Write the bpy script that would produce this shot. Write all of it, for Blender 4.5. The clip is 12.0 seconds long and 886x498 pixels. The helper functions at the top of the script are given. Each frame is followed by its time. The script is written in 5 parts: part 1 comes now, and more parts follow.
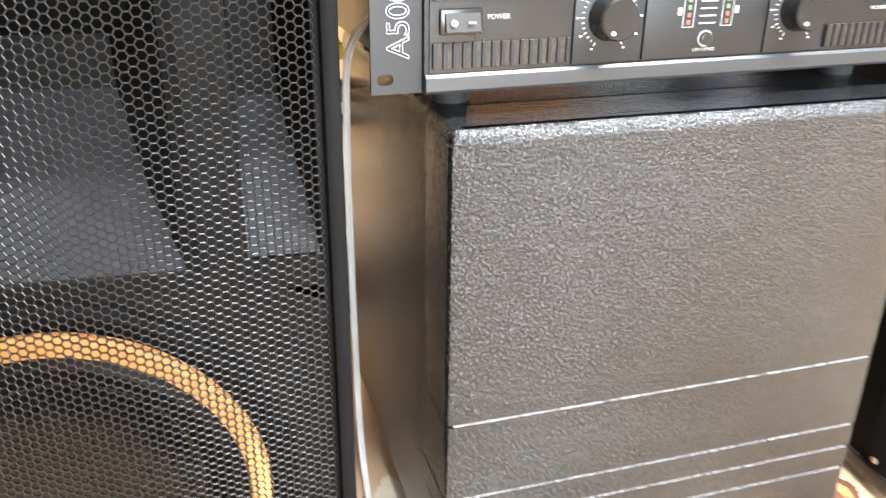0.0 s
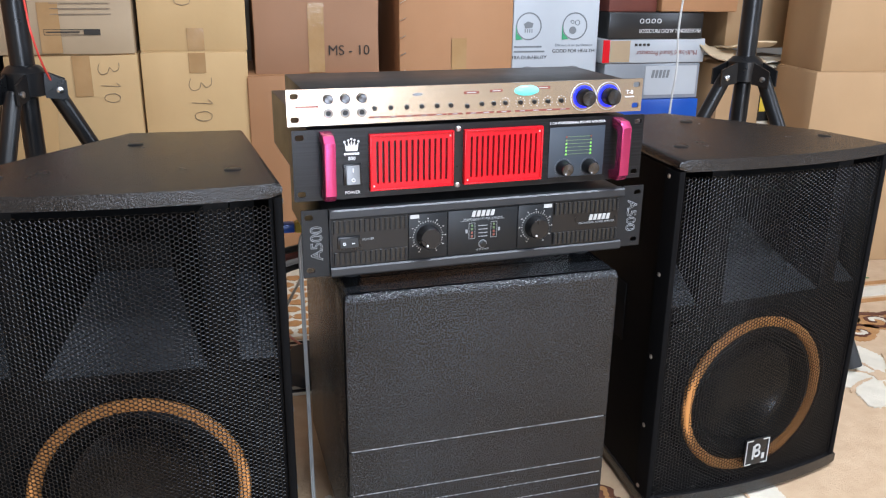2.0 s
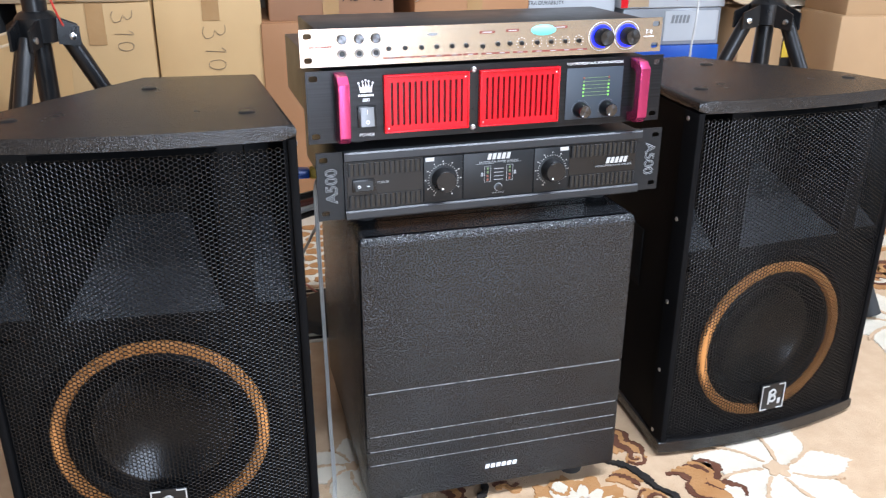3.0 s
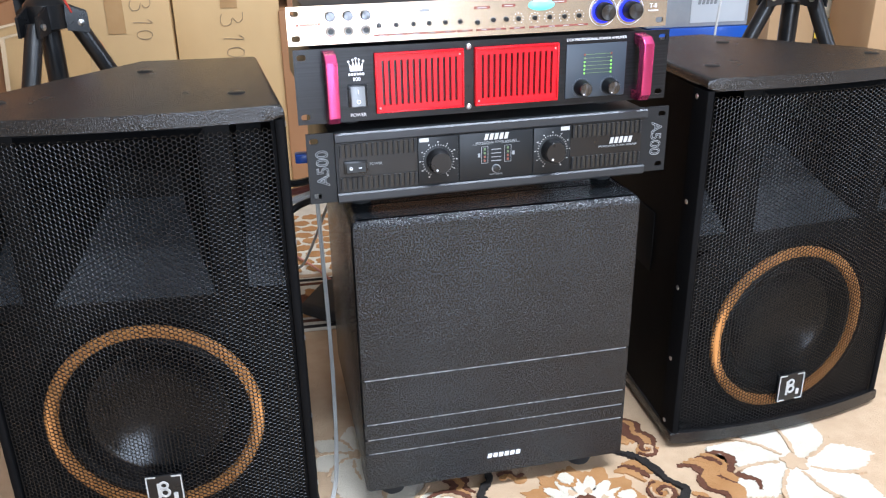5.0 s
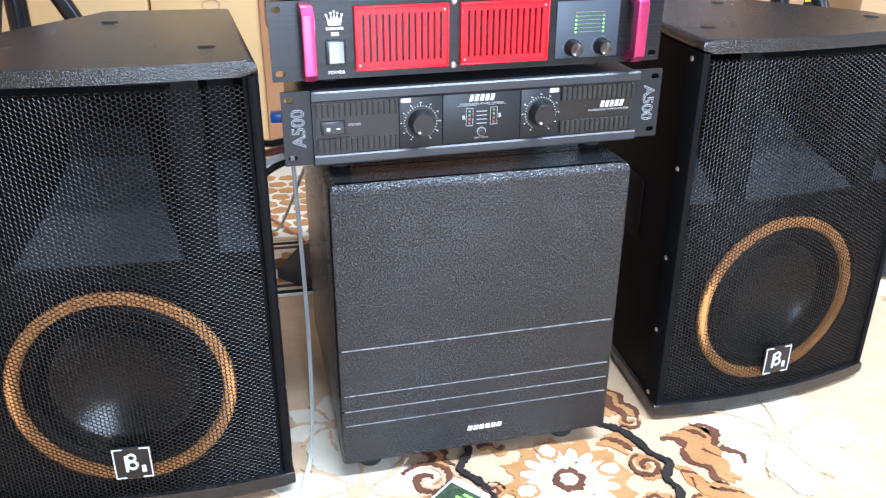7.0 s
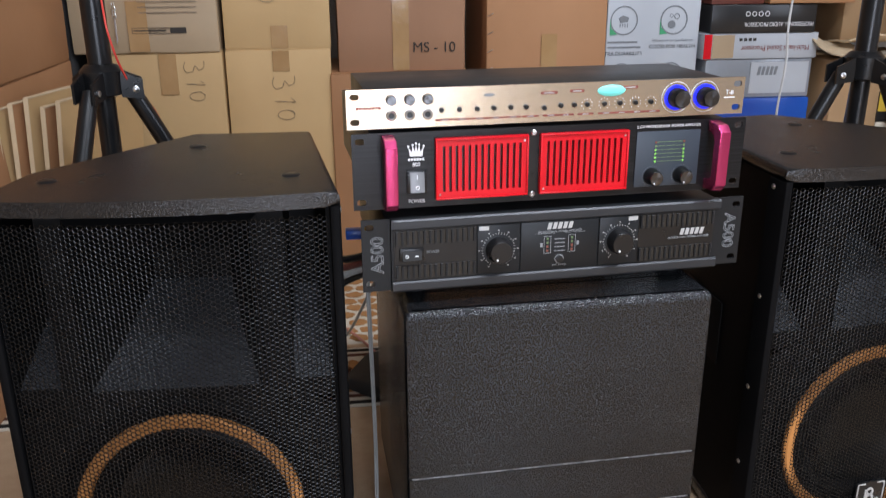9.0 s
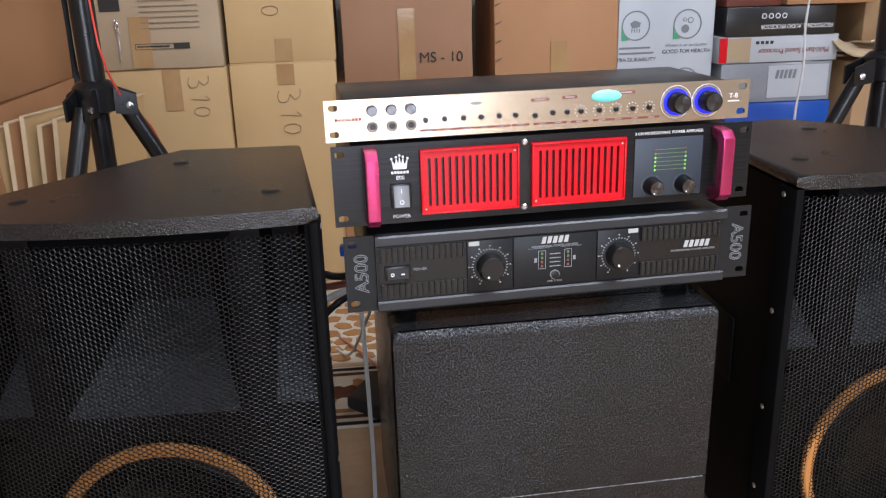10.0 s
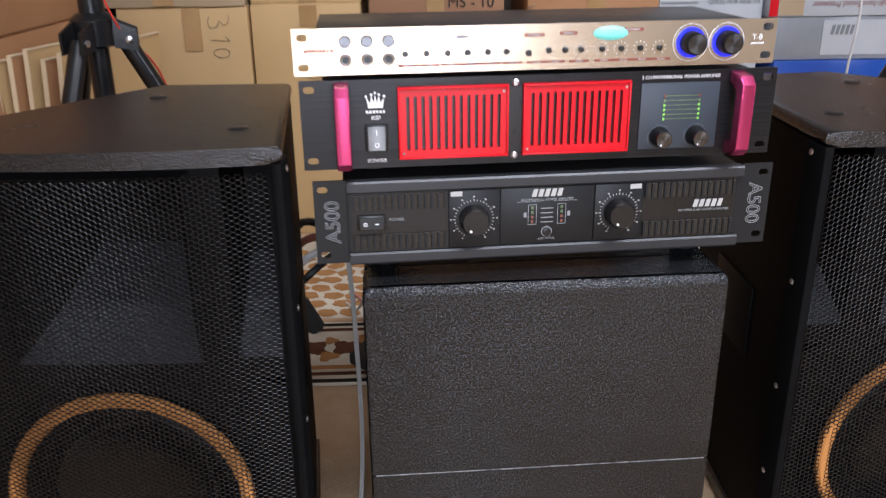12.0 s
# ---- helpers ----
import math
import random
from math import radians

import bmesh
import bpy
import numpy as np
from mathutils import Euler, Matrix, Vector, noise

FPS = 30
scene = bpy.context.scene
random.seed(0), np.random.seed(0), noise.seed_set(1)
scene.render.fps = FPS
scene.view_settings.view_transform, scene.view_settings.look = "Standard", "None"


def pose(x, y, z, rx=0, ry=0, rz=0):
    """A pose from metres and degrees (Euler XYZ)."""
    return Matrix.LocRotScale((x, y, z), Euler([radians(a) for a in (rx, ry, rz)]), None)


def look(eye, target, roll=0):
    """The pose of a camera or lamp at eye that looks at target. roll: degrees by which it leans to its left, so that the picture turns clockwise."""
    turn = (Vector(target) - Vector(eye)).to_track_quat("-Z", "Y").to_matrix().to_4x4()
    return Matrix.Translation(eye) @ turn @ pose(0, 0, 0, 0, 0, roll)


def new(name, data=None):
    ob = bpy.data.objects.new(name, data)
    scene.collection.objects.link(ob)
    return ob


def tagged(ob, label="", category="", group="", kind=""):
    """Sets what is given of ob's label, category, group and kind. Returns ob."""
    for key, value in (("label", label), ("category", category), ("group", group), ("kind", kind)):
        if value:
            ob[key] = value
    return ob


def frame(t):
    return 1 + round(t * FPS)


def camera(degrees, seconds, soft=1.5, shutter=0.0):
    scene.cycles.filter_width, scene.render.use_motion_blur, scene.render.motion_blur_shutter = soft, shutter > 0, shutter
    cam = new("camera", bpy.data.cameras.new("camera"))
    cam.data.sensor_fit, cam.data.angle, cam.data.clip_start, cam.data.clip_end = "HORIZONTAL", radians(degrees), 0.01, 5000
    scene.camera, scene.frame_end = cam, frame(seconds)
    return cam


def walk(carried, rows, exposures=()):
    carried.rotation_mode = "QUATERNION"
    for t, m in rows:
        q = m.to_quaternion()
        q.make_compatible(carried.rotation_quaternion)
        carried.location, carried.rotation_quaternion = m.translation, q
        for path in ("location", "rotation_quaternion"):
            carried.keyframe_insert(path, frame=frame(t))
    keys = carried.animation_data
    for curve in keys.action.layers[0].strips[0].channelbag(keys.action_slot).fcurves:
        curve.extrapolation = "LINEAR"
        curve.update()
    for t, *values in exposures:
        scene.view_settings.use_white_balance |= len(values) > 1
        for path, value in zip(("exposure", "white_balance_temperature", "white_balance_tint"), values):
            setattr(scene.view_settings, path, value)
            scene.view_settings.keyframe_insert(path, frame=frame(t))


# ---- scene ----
cam = camera(56.0, 12.0, soft=1.2, shutter=0.6)
PATH = [
    (0, (0.276, 0.304, 0.590), (0.730, 2.072, -0.230), 0.7),
    (0.3, (0.258, 0.286, 0.617), (0.795, 1.985, -0.270), 2.6),
    (0.5, (0.257, 0.221, 0.645), (0.721, 1.998, -0.146), 1.9),
    (0.7, (0.262, 0.138, 0.720), (0.684, 1.912, -0.100), 0.2),
    (1, (0.274, 0.007, 0.778), (0.707, 1.776, -0.049), -0.8),
    (1.5, (0.277, -0.141, 0.812), (0.718, 1.665, 0.075), 0.2),
    (2, (0.29, -0.178, 0.84), (0.753, 1.657, 0.194), 0.7),
    (2.5, (0.29, -0.186, 0.813), (0.767, 1.63, 0.124), -0.4),
    (3, (0.291, -0.179, 0.825), (0.708, 1.628, 0.076), 0.2),
    (5, (0.351, -0.168, 0.804), (0.673, 1.651, 0.037), -1.0),
    (5.5, (0.355, -0.167, 0.803), (0.662, 1.644, 0.011), -0.5),
    (6, (0.356, -0.167, 0.802), (0.685, 1.636, 0.001), -0.5),
    (6.5, (0.362, -0.147, 0.789), (0.731, 1.623, -0.065), 0.1),
    (8.5, (0.332, -0.093, 0.823), (0.608, 1.743, 0.079), 0.6),
    (9, (0.338, -0.095, 0.831), (0.579, 1.78, 0.177), -0.3),
    (9.5, (0.359, -0.075, 0.829), (0.58, 1.813, 0.208), -1.3),
    (10, (0.387, -0.051, 0.82), (0.567, 1.839, 0.193), -1.7),
    (10.5, (0.427, -0.037, 0.811), (0.557, 1.844, 0.143), -1.4),
    (11, (0.435, -0.041, 0.817), (0.528, 1.838, 0.14), -1.0),
    (11.5, (0.441, -0.049, 0.807), (0.506, 1.832, 0.132), -0.5),
    (12, (0.466, 0.018, 0.785), (0.524, 1.883, 0.066), -0.7),
]
EXPOSURES = [(0, 1.85, 6650, 8), (0.7, 1.6, 6600, 8), (1.2, 1.1, 6350, 9), (1.5, 0.8, 6150, 9), (1.8, 0.05, 6000, 10), (2.1, -0.24, 5900, 10), (2.5, -0.02, 5850, 10), (3.2, 0.0, 5780, 10), (5.0, 0.02, 5750, 9), (5.5, 0.1, 5750, 9), (6.0, 0.15, 5600, 8), (6.5, 0.65, 5400, 7), (6.8, 0.65, 5400, 7), (8.3, -0.24, 5850, 11), (9.0, -0.74, 6150, 13), (9.6, -0.60, 6200, 14), (12, -0.60, 6250, 16)]
walk(cam, [(t, look(eye, target, roll)) for t, eye, target, roll in PATH], EXPOSURES)

# ---- light ----
world = bpy.data.worlds.new("world")
scene.world = world
world.use_nodes = True
wn = world.node_tree
sky = wn.nodes.new("ShaderNodeTexSky")
sky.sky_type = "NISHITA"
sky.sun_disc = False
sky.sun_elevation, sky.sun_rotation = radians(50), radians(150)
wn.links.new(sky.outputs[0], wn.nodes["Background"].inputs[0])
wn.nodes["Background"].inputs[1].default_value = 0.12


def area_light(name, m, sx, sy, watts, colour):
    data = bpy.data.lights.new(name, "AREA")
    data.shape, data.size, data.size_y, data.energy, data.color = "RECTANGLE", sx, sy, watts, colour
    ob = new(name, data)
    ob.matrix_world = m
    return ob


# daylight through the wide doorway in the south wall, a ceiling tube, and an added light at an unseen east opening
area_light("doorway_daylight", look((0.80, -2.55, 1.03), (0.80, 0.0, 1.0)), 1.15, 2.0, 105, (0.88, 0.95, 1.06))
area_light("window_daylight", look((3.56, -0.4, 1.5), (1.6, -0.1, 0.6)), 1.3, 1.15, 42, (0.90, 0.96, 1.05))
area_light("ceiling_tube", look((1.25, -0.22, 2.66), (1.25, -0.22, 0)), 2.0, 0.25, 174, (0.92, 0.97, 1.03))


# ---- materials ----
def ramp(nt, fac, stops):
    n = nt.nodes.new("ShaderNodeValToRGB")
    els = n.color_ramp.elements
    while len(els) < len(stops):
        els.new(0.5)
    for e, (p, c) in zip(els, stops):
        e.position, e.color = p, (*c, 1)
    nt.links.new(fac, n.inputs[0])
    return n.outputs[0]


def noise_out(nt, scale, detail=3, stretch=(1, 1, 1), rough=0.55):
    tc = nt.nodes.new("ShaderNodeTexCoord")
    mp = nt.nodes.new("ShaderNodeMapping")
    mp.inputs["Scale"].default_value = stretch
    nt.links.new(tc.outputs["Object"], mp.inputs[0])
    n = nt.nodes.new("ShaderNodeTexNoise")
    n.inputs["Scale"].default_value, n.inputs["Detail"].default_value, n.inputs["Roughness"].default_value = scale, detail, rough
    nt.links.new(mp.outputs[0], n.inputs[0])
    return n.outputs[0]


def mat(name, low, high=None, rough=0.5, metal=0.0, scale=8, bumps=(), stretch=(1, 1, 1), rough_var=0.0, spec=0.5, coat=0.0,
        emit=None, vary=0.0, glints=None):
    """A material with a two-colour large-scale variation, and bumps given as (scale, strength, distance)."""
    m = bpy.data.materials.new(name)
    m.use_nodes = True
    nt = m.node_tree
    b = nt.nodes["Principled BSDF"]
    b.inputs["Roughness"].default_value, b.inputs["Metallic"].default_value = rough, metal
    b.inputs["Specular IOR Level"].default_value = spec
    b.inputs["Coat Weight"].default_value = coat
    if high:
        col = ramp(nt, noise_out(nt, scale, 5, stretch), [(0.3, low), (0.7, high)])
        if glints:  # painted glints on the grain: noise scale, ramp start and end, gain on the tips
            hs = nt.nodes.new("ShaderNodeHueSaturation")
            sr = nt.nodes.new("ShaderNodeMapRange")
            sr.inputs[1].default_value, sr.inputs[2].default_value, sr.inputs[3].default_value, sr.inputs[4].default_value = glints[1], glints[2], 0.55, glints[3]
            nt.links.new(noise_out(nt, glints[0], 1), sr.inputs[0])
            nt.links.new(sr.outputs[0], hs.inputs["Value"])
            nt.links.new(col, hs.inputs["Color"])
            col = hs.outputs[0]
        if vary:
            info = nt.nodes.new("ShaderNodeObjectInfo")
            hsv = nt.nodes.new("ShaderNodeHueSaturation")
            mr = nt.nodes.new("ShaderNodeMapRange")
            mr.inputs[3].default_value, mr.inputs[4].default_value = 1 - vary, 1 + vary
            nt.links.new(info.outputs["Random"], mr.inputs[0])
            nt.links.new(mr.outputs[0], hsv.inputs["Value"])
            nt.links.new(col, hsv.inputs["Color"])
            col = hsv.outputs[0]
        nt.links.new(col, b.inputs["Base Color"])
    else:
        b.inputs["Base Color"].default_value = (*low, 1)
    if rough_var:
        mr = nt.nodes.new("ShaderNodeMapRange")
        mr.inputs[3].default_value, mr.inputs[4].default_value = max(rough - rough_var, 0.02), min(rough + rough_var, 1)
        nt.links.new(noise_out(nt, scale * 3, 4, stretch), mr.inputs[0])
        nt.links.new(mr.outputs[0], b.inputs["Roughness"])
    prev = None
    for s, strength, dist in bumps:
        bp = nt.nodes.new("ShaderNodeBump")
        bp.inputs["Strength"].default_value, bp.inputs["Distance"].default_value = strength, dist
        nt.links.new(noise_out(nt, s, 2, stretch), bp.inputs["Height"])
        if prev:
            nt.links.new(prev, bp.inputs["Normal"])
        prev = bp.outputs[0]
    if prev:
        nt.links.new(prev, b.inputs["Normal"])
    if emit:
        b.inputs["Emission Color"].default_value = (*emit[:3], 1)
        b.inputs["Emission Strength"].default_value = emit[3]
    return m


# Black vinyl with its bluish sky sheen and fine glints put into the colour.
VINYL = mat("black_vinyl", (0.0045, 0.0050, 0.0058), (0.0100, 0.0110, 0.0126), 0.22, scale=7, spec=0.48, bumps=((380, 0.8, 0.0024), (120, 0.25, 0.002)), rough_var=0.06, glints=(430, 0.48, 0.64, 2.8))
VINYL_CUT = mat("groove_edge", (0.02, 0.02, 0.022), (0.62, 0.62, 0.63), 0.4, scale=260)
# Light and glints on the rounded top edge are put into this colour.
CABINET = mat("textured_black_paint", (0.006, 0.0056, 0.0058), (0.011, 0.0102, 0.0104), 0.24, spec=0.6, scale=6, bumps=((480, 0.55, 0.0016), (120, 0.2, 0.0012)), rough_var=0.08, glints=(420, 0.47, 0.65, 2.2))
# Same cabinet paint, darkened for sides in shade; the woofer frame shares it.
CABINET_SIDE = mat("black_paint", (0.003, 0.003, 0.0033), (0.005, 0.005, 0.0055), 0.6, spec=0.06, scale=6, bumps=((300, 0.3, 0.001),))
GRILLE = mat("black_perforated_steel", (0.0018, 0.002, 0.0025), (0.0034, 0.0037, 0.0044), 0.24, scale=10, metal=0.0, spec=0.36)
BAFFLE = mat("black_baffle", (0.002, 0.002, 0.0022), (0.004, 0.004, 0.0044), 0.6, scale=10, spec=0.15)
# Lighter copy of the black horn plastic: light on upward faces is in the colour.
HORN_LIT = mat("lit_horn_plastic", (0.042, 0.045, 0.049), (0.052, 0.055, 0.060), 0.22, scale=10)
CONE = mat("paper_cone", (0.0018, 0.0018, 0.002), (0.003, 0.003, 0.0034), 0.5, scale=40, bumps=((200, 0.2, 0.001),), spec=0.1)
CAP = mat("dust_cap", (0.0018, 0.002, 0.0024), (0.0028, 0.0031, 0.0037), 0.2, scale=20, spec=0.45)
ORANGE = mat("orange_ring", (0.40, 0.17, 0.045), (0.47, 0.205, 0.06), 0.6, scale=20, spec=0.25)
BLACK = mat("black_plastic", (0.005, 0.005, 0.0055), (0.009, 0.009, 0.0095), 0.3, scale=12, rough_var=0.08, spec=0.45)
RUBBER = mat("rubber", (0.012, 0.012, 0.012), (0.02, 0.02, 0.02), 0.75, scale=20)
AMP_FACE = mat("dark_grey_face", (0.0075, 0.0084, 0.0096), (0.0110, 0.0122, 0.0138), 0.42, scale=9, spec=0.3, bumps=((500, 0.15, 0.0005),))
AMP_RAIL = mat("grey_rail", (0.023, 0.025, 0.028), (0.033, 0.0355, 0.040), 0.38, metal=0.3, scale=9, stretch=(0.2, 1, 8))
BRUSHED = mat("black_brushed_aluminium", (0.005, 0.005, 0.0056), (0.018, 0.0185, 0.0205), 0.3, metal=0.3, scale=30, spec=0.35, stretch=(0.15, 1, 14), bumps=((200, 0.12, 0.0005),))
CHASSIS = mat("black_chassis", (0.012, 0.012, 0.0125), (0.02, 0.0195, 0.0195), 0.36, scale=7, rough_var=0.1, bumps=((400, 0.15, 0.0006),))
GOLD = mat("champagne_aluminium", (0.60, 0.49, 0.36), (0.66, 0.545, 0.41), 0.24, metal=0.85, scale=30, stretch=(0.2, 1, 20))
RED = mat("red_painted_metal", (0.52, 0.003, 0.009), (0.60, 0.005, 0.013), 0.32, scale=10, rough_var=0.05, spec=0.3)
PINK = mat("magenta_anodised", (0.44, 0.045, 0.14), (0.54, 0.062, 0.18), 0.25, metal=0.8, scale=20, stretch=(1, 1, 0.2))
STEEL = mat("steel", (0.55, 0.55, 0.56), (0.7, 0.7, 0.7), 0.28, metal=1.0, scale=30)
KNOB_FACE = mat("turned_metal", (0.12, 0.12, 0.125), rough=0.24, metal=1.0)
_b = KNOB_FACE.node_tree.nodes["Principled BSDF"]
_t = KNOB_FACE.node_tree.nodes.new("ShaderNodeTangent")
_t.direction_type, _t.axis = "RADIAL", "Y"
_b.inputs["Anisotropic"].default_value = 0.92
KNOB_FACE.node_tree.links.new(_t.outputs[0], _b.inputs["Tangent"])
WHITE_INK = mat("white_ink", (0.75, 0.75, 0.76), rough=0.6)
GREY_INK = mat("grey_ink", (0.24, 0.25, 0.26), rough=0.6)
BADGE_INK = mat("badge_ink", (0.42, 0.415, 0.40), rough=0.5)
BLACK_INK = mat("black_ink", (0.03, 0.025, 0.02), rough=0.8)
PENCIL = mat("marker_ink", (0.15, 0.115, 0.08), (0.24, 0.18, 0.12), 0.8, scale=120)
RED_INK = mat("dark_red_ink", (0.20, 0.045, 0.03), rough=0.7)
GREEN_LED = mat("green_led", (0.2, 0.5, 0.08), rough=0.3, emit=(0.35, 1.0, 0.1, 0.35))
DIM_GREEN = mat("unlit_green_lamp", (0.10, 0.16, 0.07), rough=0.4)
DIM_RED = mat("unlit_red_lamp", (0.20, 0.06, 0.04), rough=0.4)
GREEN_LINE = mat("green_print", (0.16, 0.25, 0.09), rough=0.6)
BLUE_LED = mat("blue_led", (0.02, 0.03, 0.6), rough=0.3, emit=(0.02, 0.02, 1.0, 1.15))
CYAN_LED = mat("cyan_display", (0.2, 0.7, 0.65), rough=0.25, emit=(0.15, 0.85, 0.75, 0.45))
DARK_GLASS = mat("meter_window", (0.040, 0.050, 0.063), (0.048, 0.058, 0.072), 0.4, scale=6, spec=0.25)
MESH_BROWN = mat("vent_inside", (0.0006, 0.0005, 0.0004), (0.05, 0.037, 0.023), 0.6, metal=0.2, scale=500)
TAN = mat("tan_cardboard", (0.50, 0.325, 0.145), (0.56, 0.375, 0.175), 0.72, scale=3, bumps=((40, 0.12, 0.003), (240, 0.12, 0.001)), vary=0.05)
DULL_TAN = mat("darker_tan_cardboard", (0.33, 0.20, 0.095), (0.38, 0.24, 0.12), 0.72, scale=3, bumps=((40, 0.12, 0.003), (240, 0.12, 0.001)), vary=0.05)
BROWN = mat("brown_cardboard", (0.30, 0.155, 0.082), (0.35, 0.185, 0.10), 0.7, scale=3, bumps=((40, 0.1, 0.003), (240, 0.1, 0.001)), vary=0.05)
ORANGE_CARD = mat("kraft_cardboard", (0.36, 0.175, 0.075), (0.42, 0.215, 0.10), 0.72, scale=3, bumps=((40, 0.12, 0.003), (240, 0.1, 0.001)), vary=0.06)
GREY_CARD = mat("greyish_cardboard", (0.36, 0.26, 0.155), (0.42, 0.31, 0.19), 0.6, scale=4, bumps=((30, 0.15, 0.003),))
PALE_CARD = mat("pale_cut_cardboard", (0.55, 0.42, 0.26), (0.66, 0.52, 0.34), 0.8, scale=30, stretch=(1, 1, 0.1), bumps=((150, 0.3, 0.001),))
TAPE = mat("packing_tape", (0.36, 0.21, 0.09), (0.42, 0.26, 0.12), 0.16, scale=12, bumps=((60, 0.25, 0.002),))
WHITE_CARD = mat("white_box_card", (0.40, 0.42, 0.45), (0.46, 0.48, 0.50), 0.4, scale=3)
GREY_CIRCLE = mat("grey_print", (0.18, 0.19, 0.20), rough=0.5)
GREEN_PRINT = mat("green_corner_print", (0.05, 0.32, 0.14), rough=0.5)
DARK_BOX = mat("black_printed_card", (0.012, 0.012, 0.013), (0.025, 0.024, 0.023), 0.3, scale=6)
MAROON = mat("maroon_card", (0.12, 0.03, 0.02), (0.16, 0.045, 0.03), 0.5, scale=5)
SILVER_PLASTIC = mat("grey_plastic_wrap", (0.20, 0.215, 0.235), (0.30, 0.315, 0.34), 0.22, scale=5, bumps=((18, 0.3, 0.01),))
BLUE = mat("blue_plastic", (0.01, 0.05, 0.32), (0.015, 0.09, 0.42), 0.3, scale=5)
CREAM = mat("cream_paper", (0.62, 0.55, 0.42), (0.74, 0.68, 0.56), 0.7, scale=12, bumps=((40, 0.4, 0.004),))
YELLOW = mat("yellow_card", (0.62, 0.42, 0.03), (0.68, 0.48, 0.06), 0.5, scale=8)
WHITE_CABLE = mat("white_cable", (0.46, 0.45, 0.43), (0.54, 0.53, 0.51), 0.45, scale=30)
PALE_RED = mat("pale_red_cable", (0.42, 0.17, 0.13), rough=0.5)
ROCKER_GREY = mat("grey_rocker_plastic", (0.16, 0.165, 0.17), (0.2, 0.205, 0.21), 0.3, scale=30)
RED_CABLE = mat("red_cable", (0.60, 0.05, 0.035), rough=0.45)
PHONE_WHITE = mat("white_phone", (0.75, 0.76, 0.78), rough=0.15)
SCREEN = mat("phone_screen", (0.015, 0.018, 0.015), (0.05, 0.075, 0.035), 0.1, scale=90, emit=(0.12, 0.2, 0.08, 0.03))
WALL = mat("painted_wall", (0.22, 0.20, 0.175), (0.27, 0.245, 0.215), 0.85, scale=2, bumps=((60, 0.1, 0.003),))
CEIL = mat("white_ceiling", (0.45, 0.44, 0.43), (0.5, 0.49, 0.48), 0.9, scale=2)


def pile(name, low, high):
    return mat(name, low, high, 0.95, scale=26, spec=0.15, bumps=((700, 0.8, 0.003), (160, 0.35, 0.004)))


BEIGE = pile("beige_pile", (0.47, 0.325, 0.20), (0.55, 0.39, 0.25))
IVORY = pile("ivory_pile", (0.56, 0.50, 0.40), (0.65, 0.585, 0.475))
CARAMEL = pile("caramel_pile", (0.34, 0.165, 0.06), (0.42, 0.22, 0.09))
CHOCOLATE = pile("chocolate_pile", (0.085, 0.032, 0.018), (0.14, 0.06, 0.035))
JET = pile("black_pile", (0.014, 0.012, 0.011), (0.03, 0.025, 0.022))
MOSS = pile("green_pile", (0.10, 0.17, 0.07), (0.16, 0.24, 0.11))


# ---- building blocks ----
def thing(name, m, label, category, group=""):
    ob = new(name)
    ob.matrix_world = m
    ob.empty_display_size = 0.05
    return tagged(ob, label, category, group)


def mesh_of(bm, name, smooth=True):
    me = bpy.data.meshes.new(name)
    bmesh.ops.recalc_face_normals(bm, faces=bm.faces)
    bm.to_mesh(me)
    bm.free()
    if smooth:
        me.shade_smooth()
        me.set_sharp_from_angle(angle=radians(32))
    return me


def part(name, bm, material, parent, label="", smooth=True):
    me = bm if isinstance(bm, bpy.types.Mesh) else mesh_of(bm, name, smooth)
    if not me.materials:
        me.materials.append(material)
    ob = new(name, me)
    ob.parent = parent
    return tagged(ob, label)


def solid(name, bm, material, label, category, m=None, group="", kind=""):
    me = mesh_of(bm, name)
    me.materials.append(material)
    ob = new(name, me)
    if m is not None:
        ob.matrix_world = m
    return tagged(ob, label, category, group, kind)


def add_box(bm, x0, x1, y0, y1, z0, z1, bevel=0.0, seg=2):
    vs = [bm.verts.new((x, y, z)) for z in (z0, z1) for y in (y0, y1) for x in (x0, x1)]
    fs = [bm.faces.new([vs[i] for i in f]) for f in ((0, 2, 3, 1), (4, 5, 7, 6), (0, 1, 5, 4), (2, 6, 7, 3), (0, 4, 6, 2), (1, 3, 7, 5))]
    if bevel:
        edges = list({e for f in fs for e in f.edges})
        bmesh.ops.bevel(bm, geom=edges, offset=bevel, segments=seg, affect="EDGES", profile=0.5)
    return bm


def box(*a, **k):
    return add_box(bmesh.new(), *a, **k)


def add_lathe(bm, prof, m=None, n=32):
    """Turns (radius, height) points round z; m places it."""
    m = m or Matrix()
    rings = []
    for r, h in prof:
        if r < 1e-6:
            rings.append([bm.verts.new(m @ Vector((0, 0, h)))])
        else:
            rings.append([bm.verts.new(m @ Vector((r * math.cos(a), r * math.sin(a), h))) for a in (2 * math.pi * i / n for i in range(n))])
    for a, b in zip(rings, rings[1:]):
        for i in range(n):
            j = (i + 1) % n
            if len(a) == 1 and len(b) == 1:
                continue
            if len(a) == 1:
                bm.faces.new((a[0], b[i], b[j]))
            elif len(b) == 1:
                bm.faces.new((a[i], b[0], a[j]))
            else:
                bm.faces.new((a[i], b[i], b[j], a[j]))
    return bm


def lathe(prof, m=None, n=32):
    return add_lathe(bmesh.new(), prof, m, n)


def facing(x, y, z):
    """Places a lathe so that its height runs out of a front (towards -y)."""
    return pose(x, y, z, 90, 0, 0)


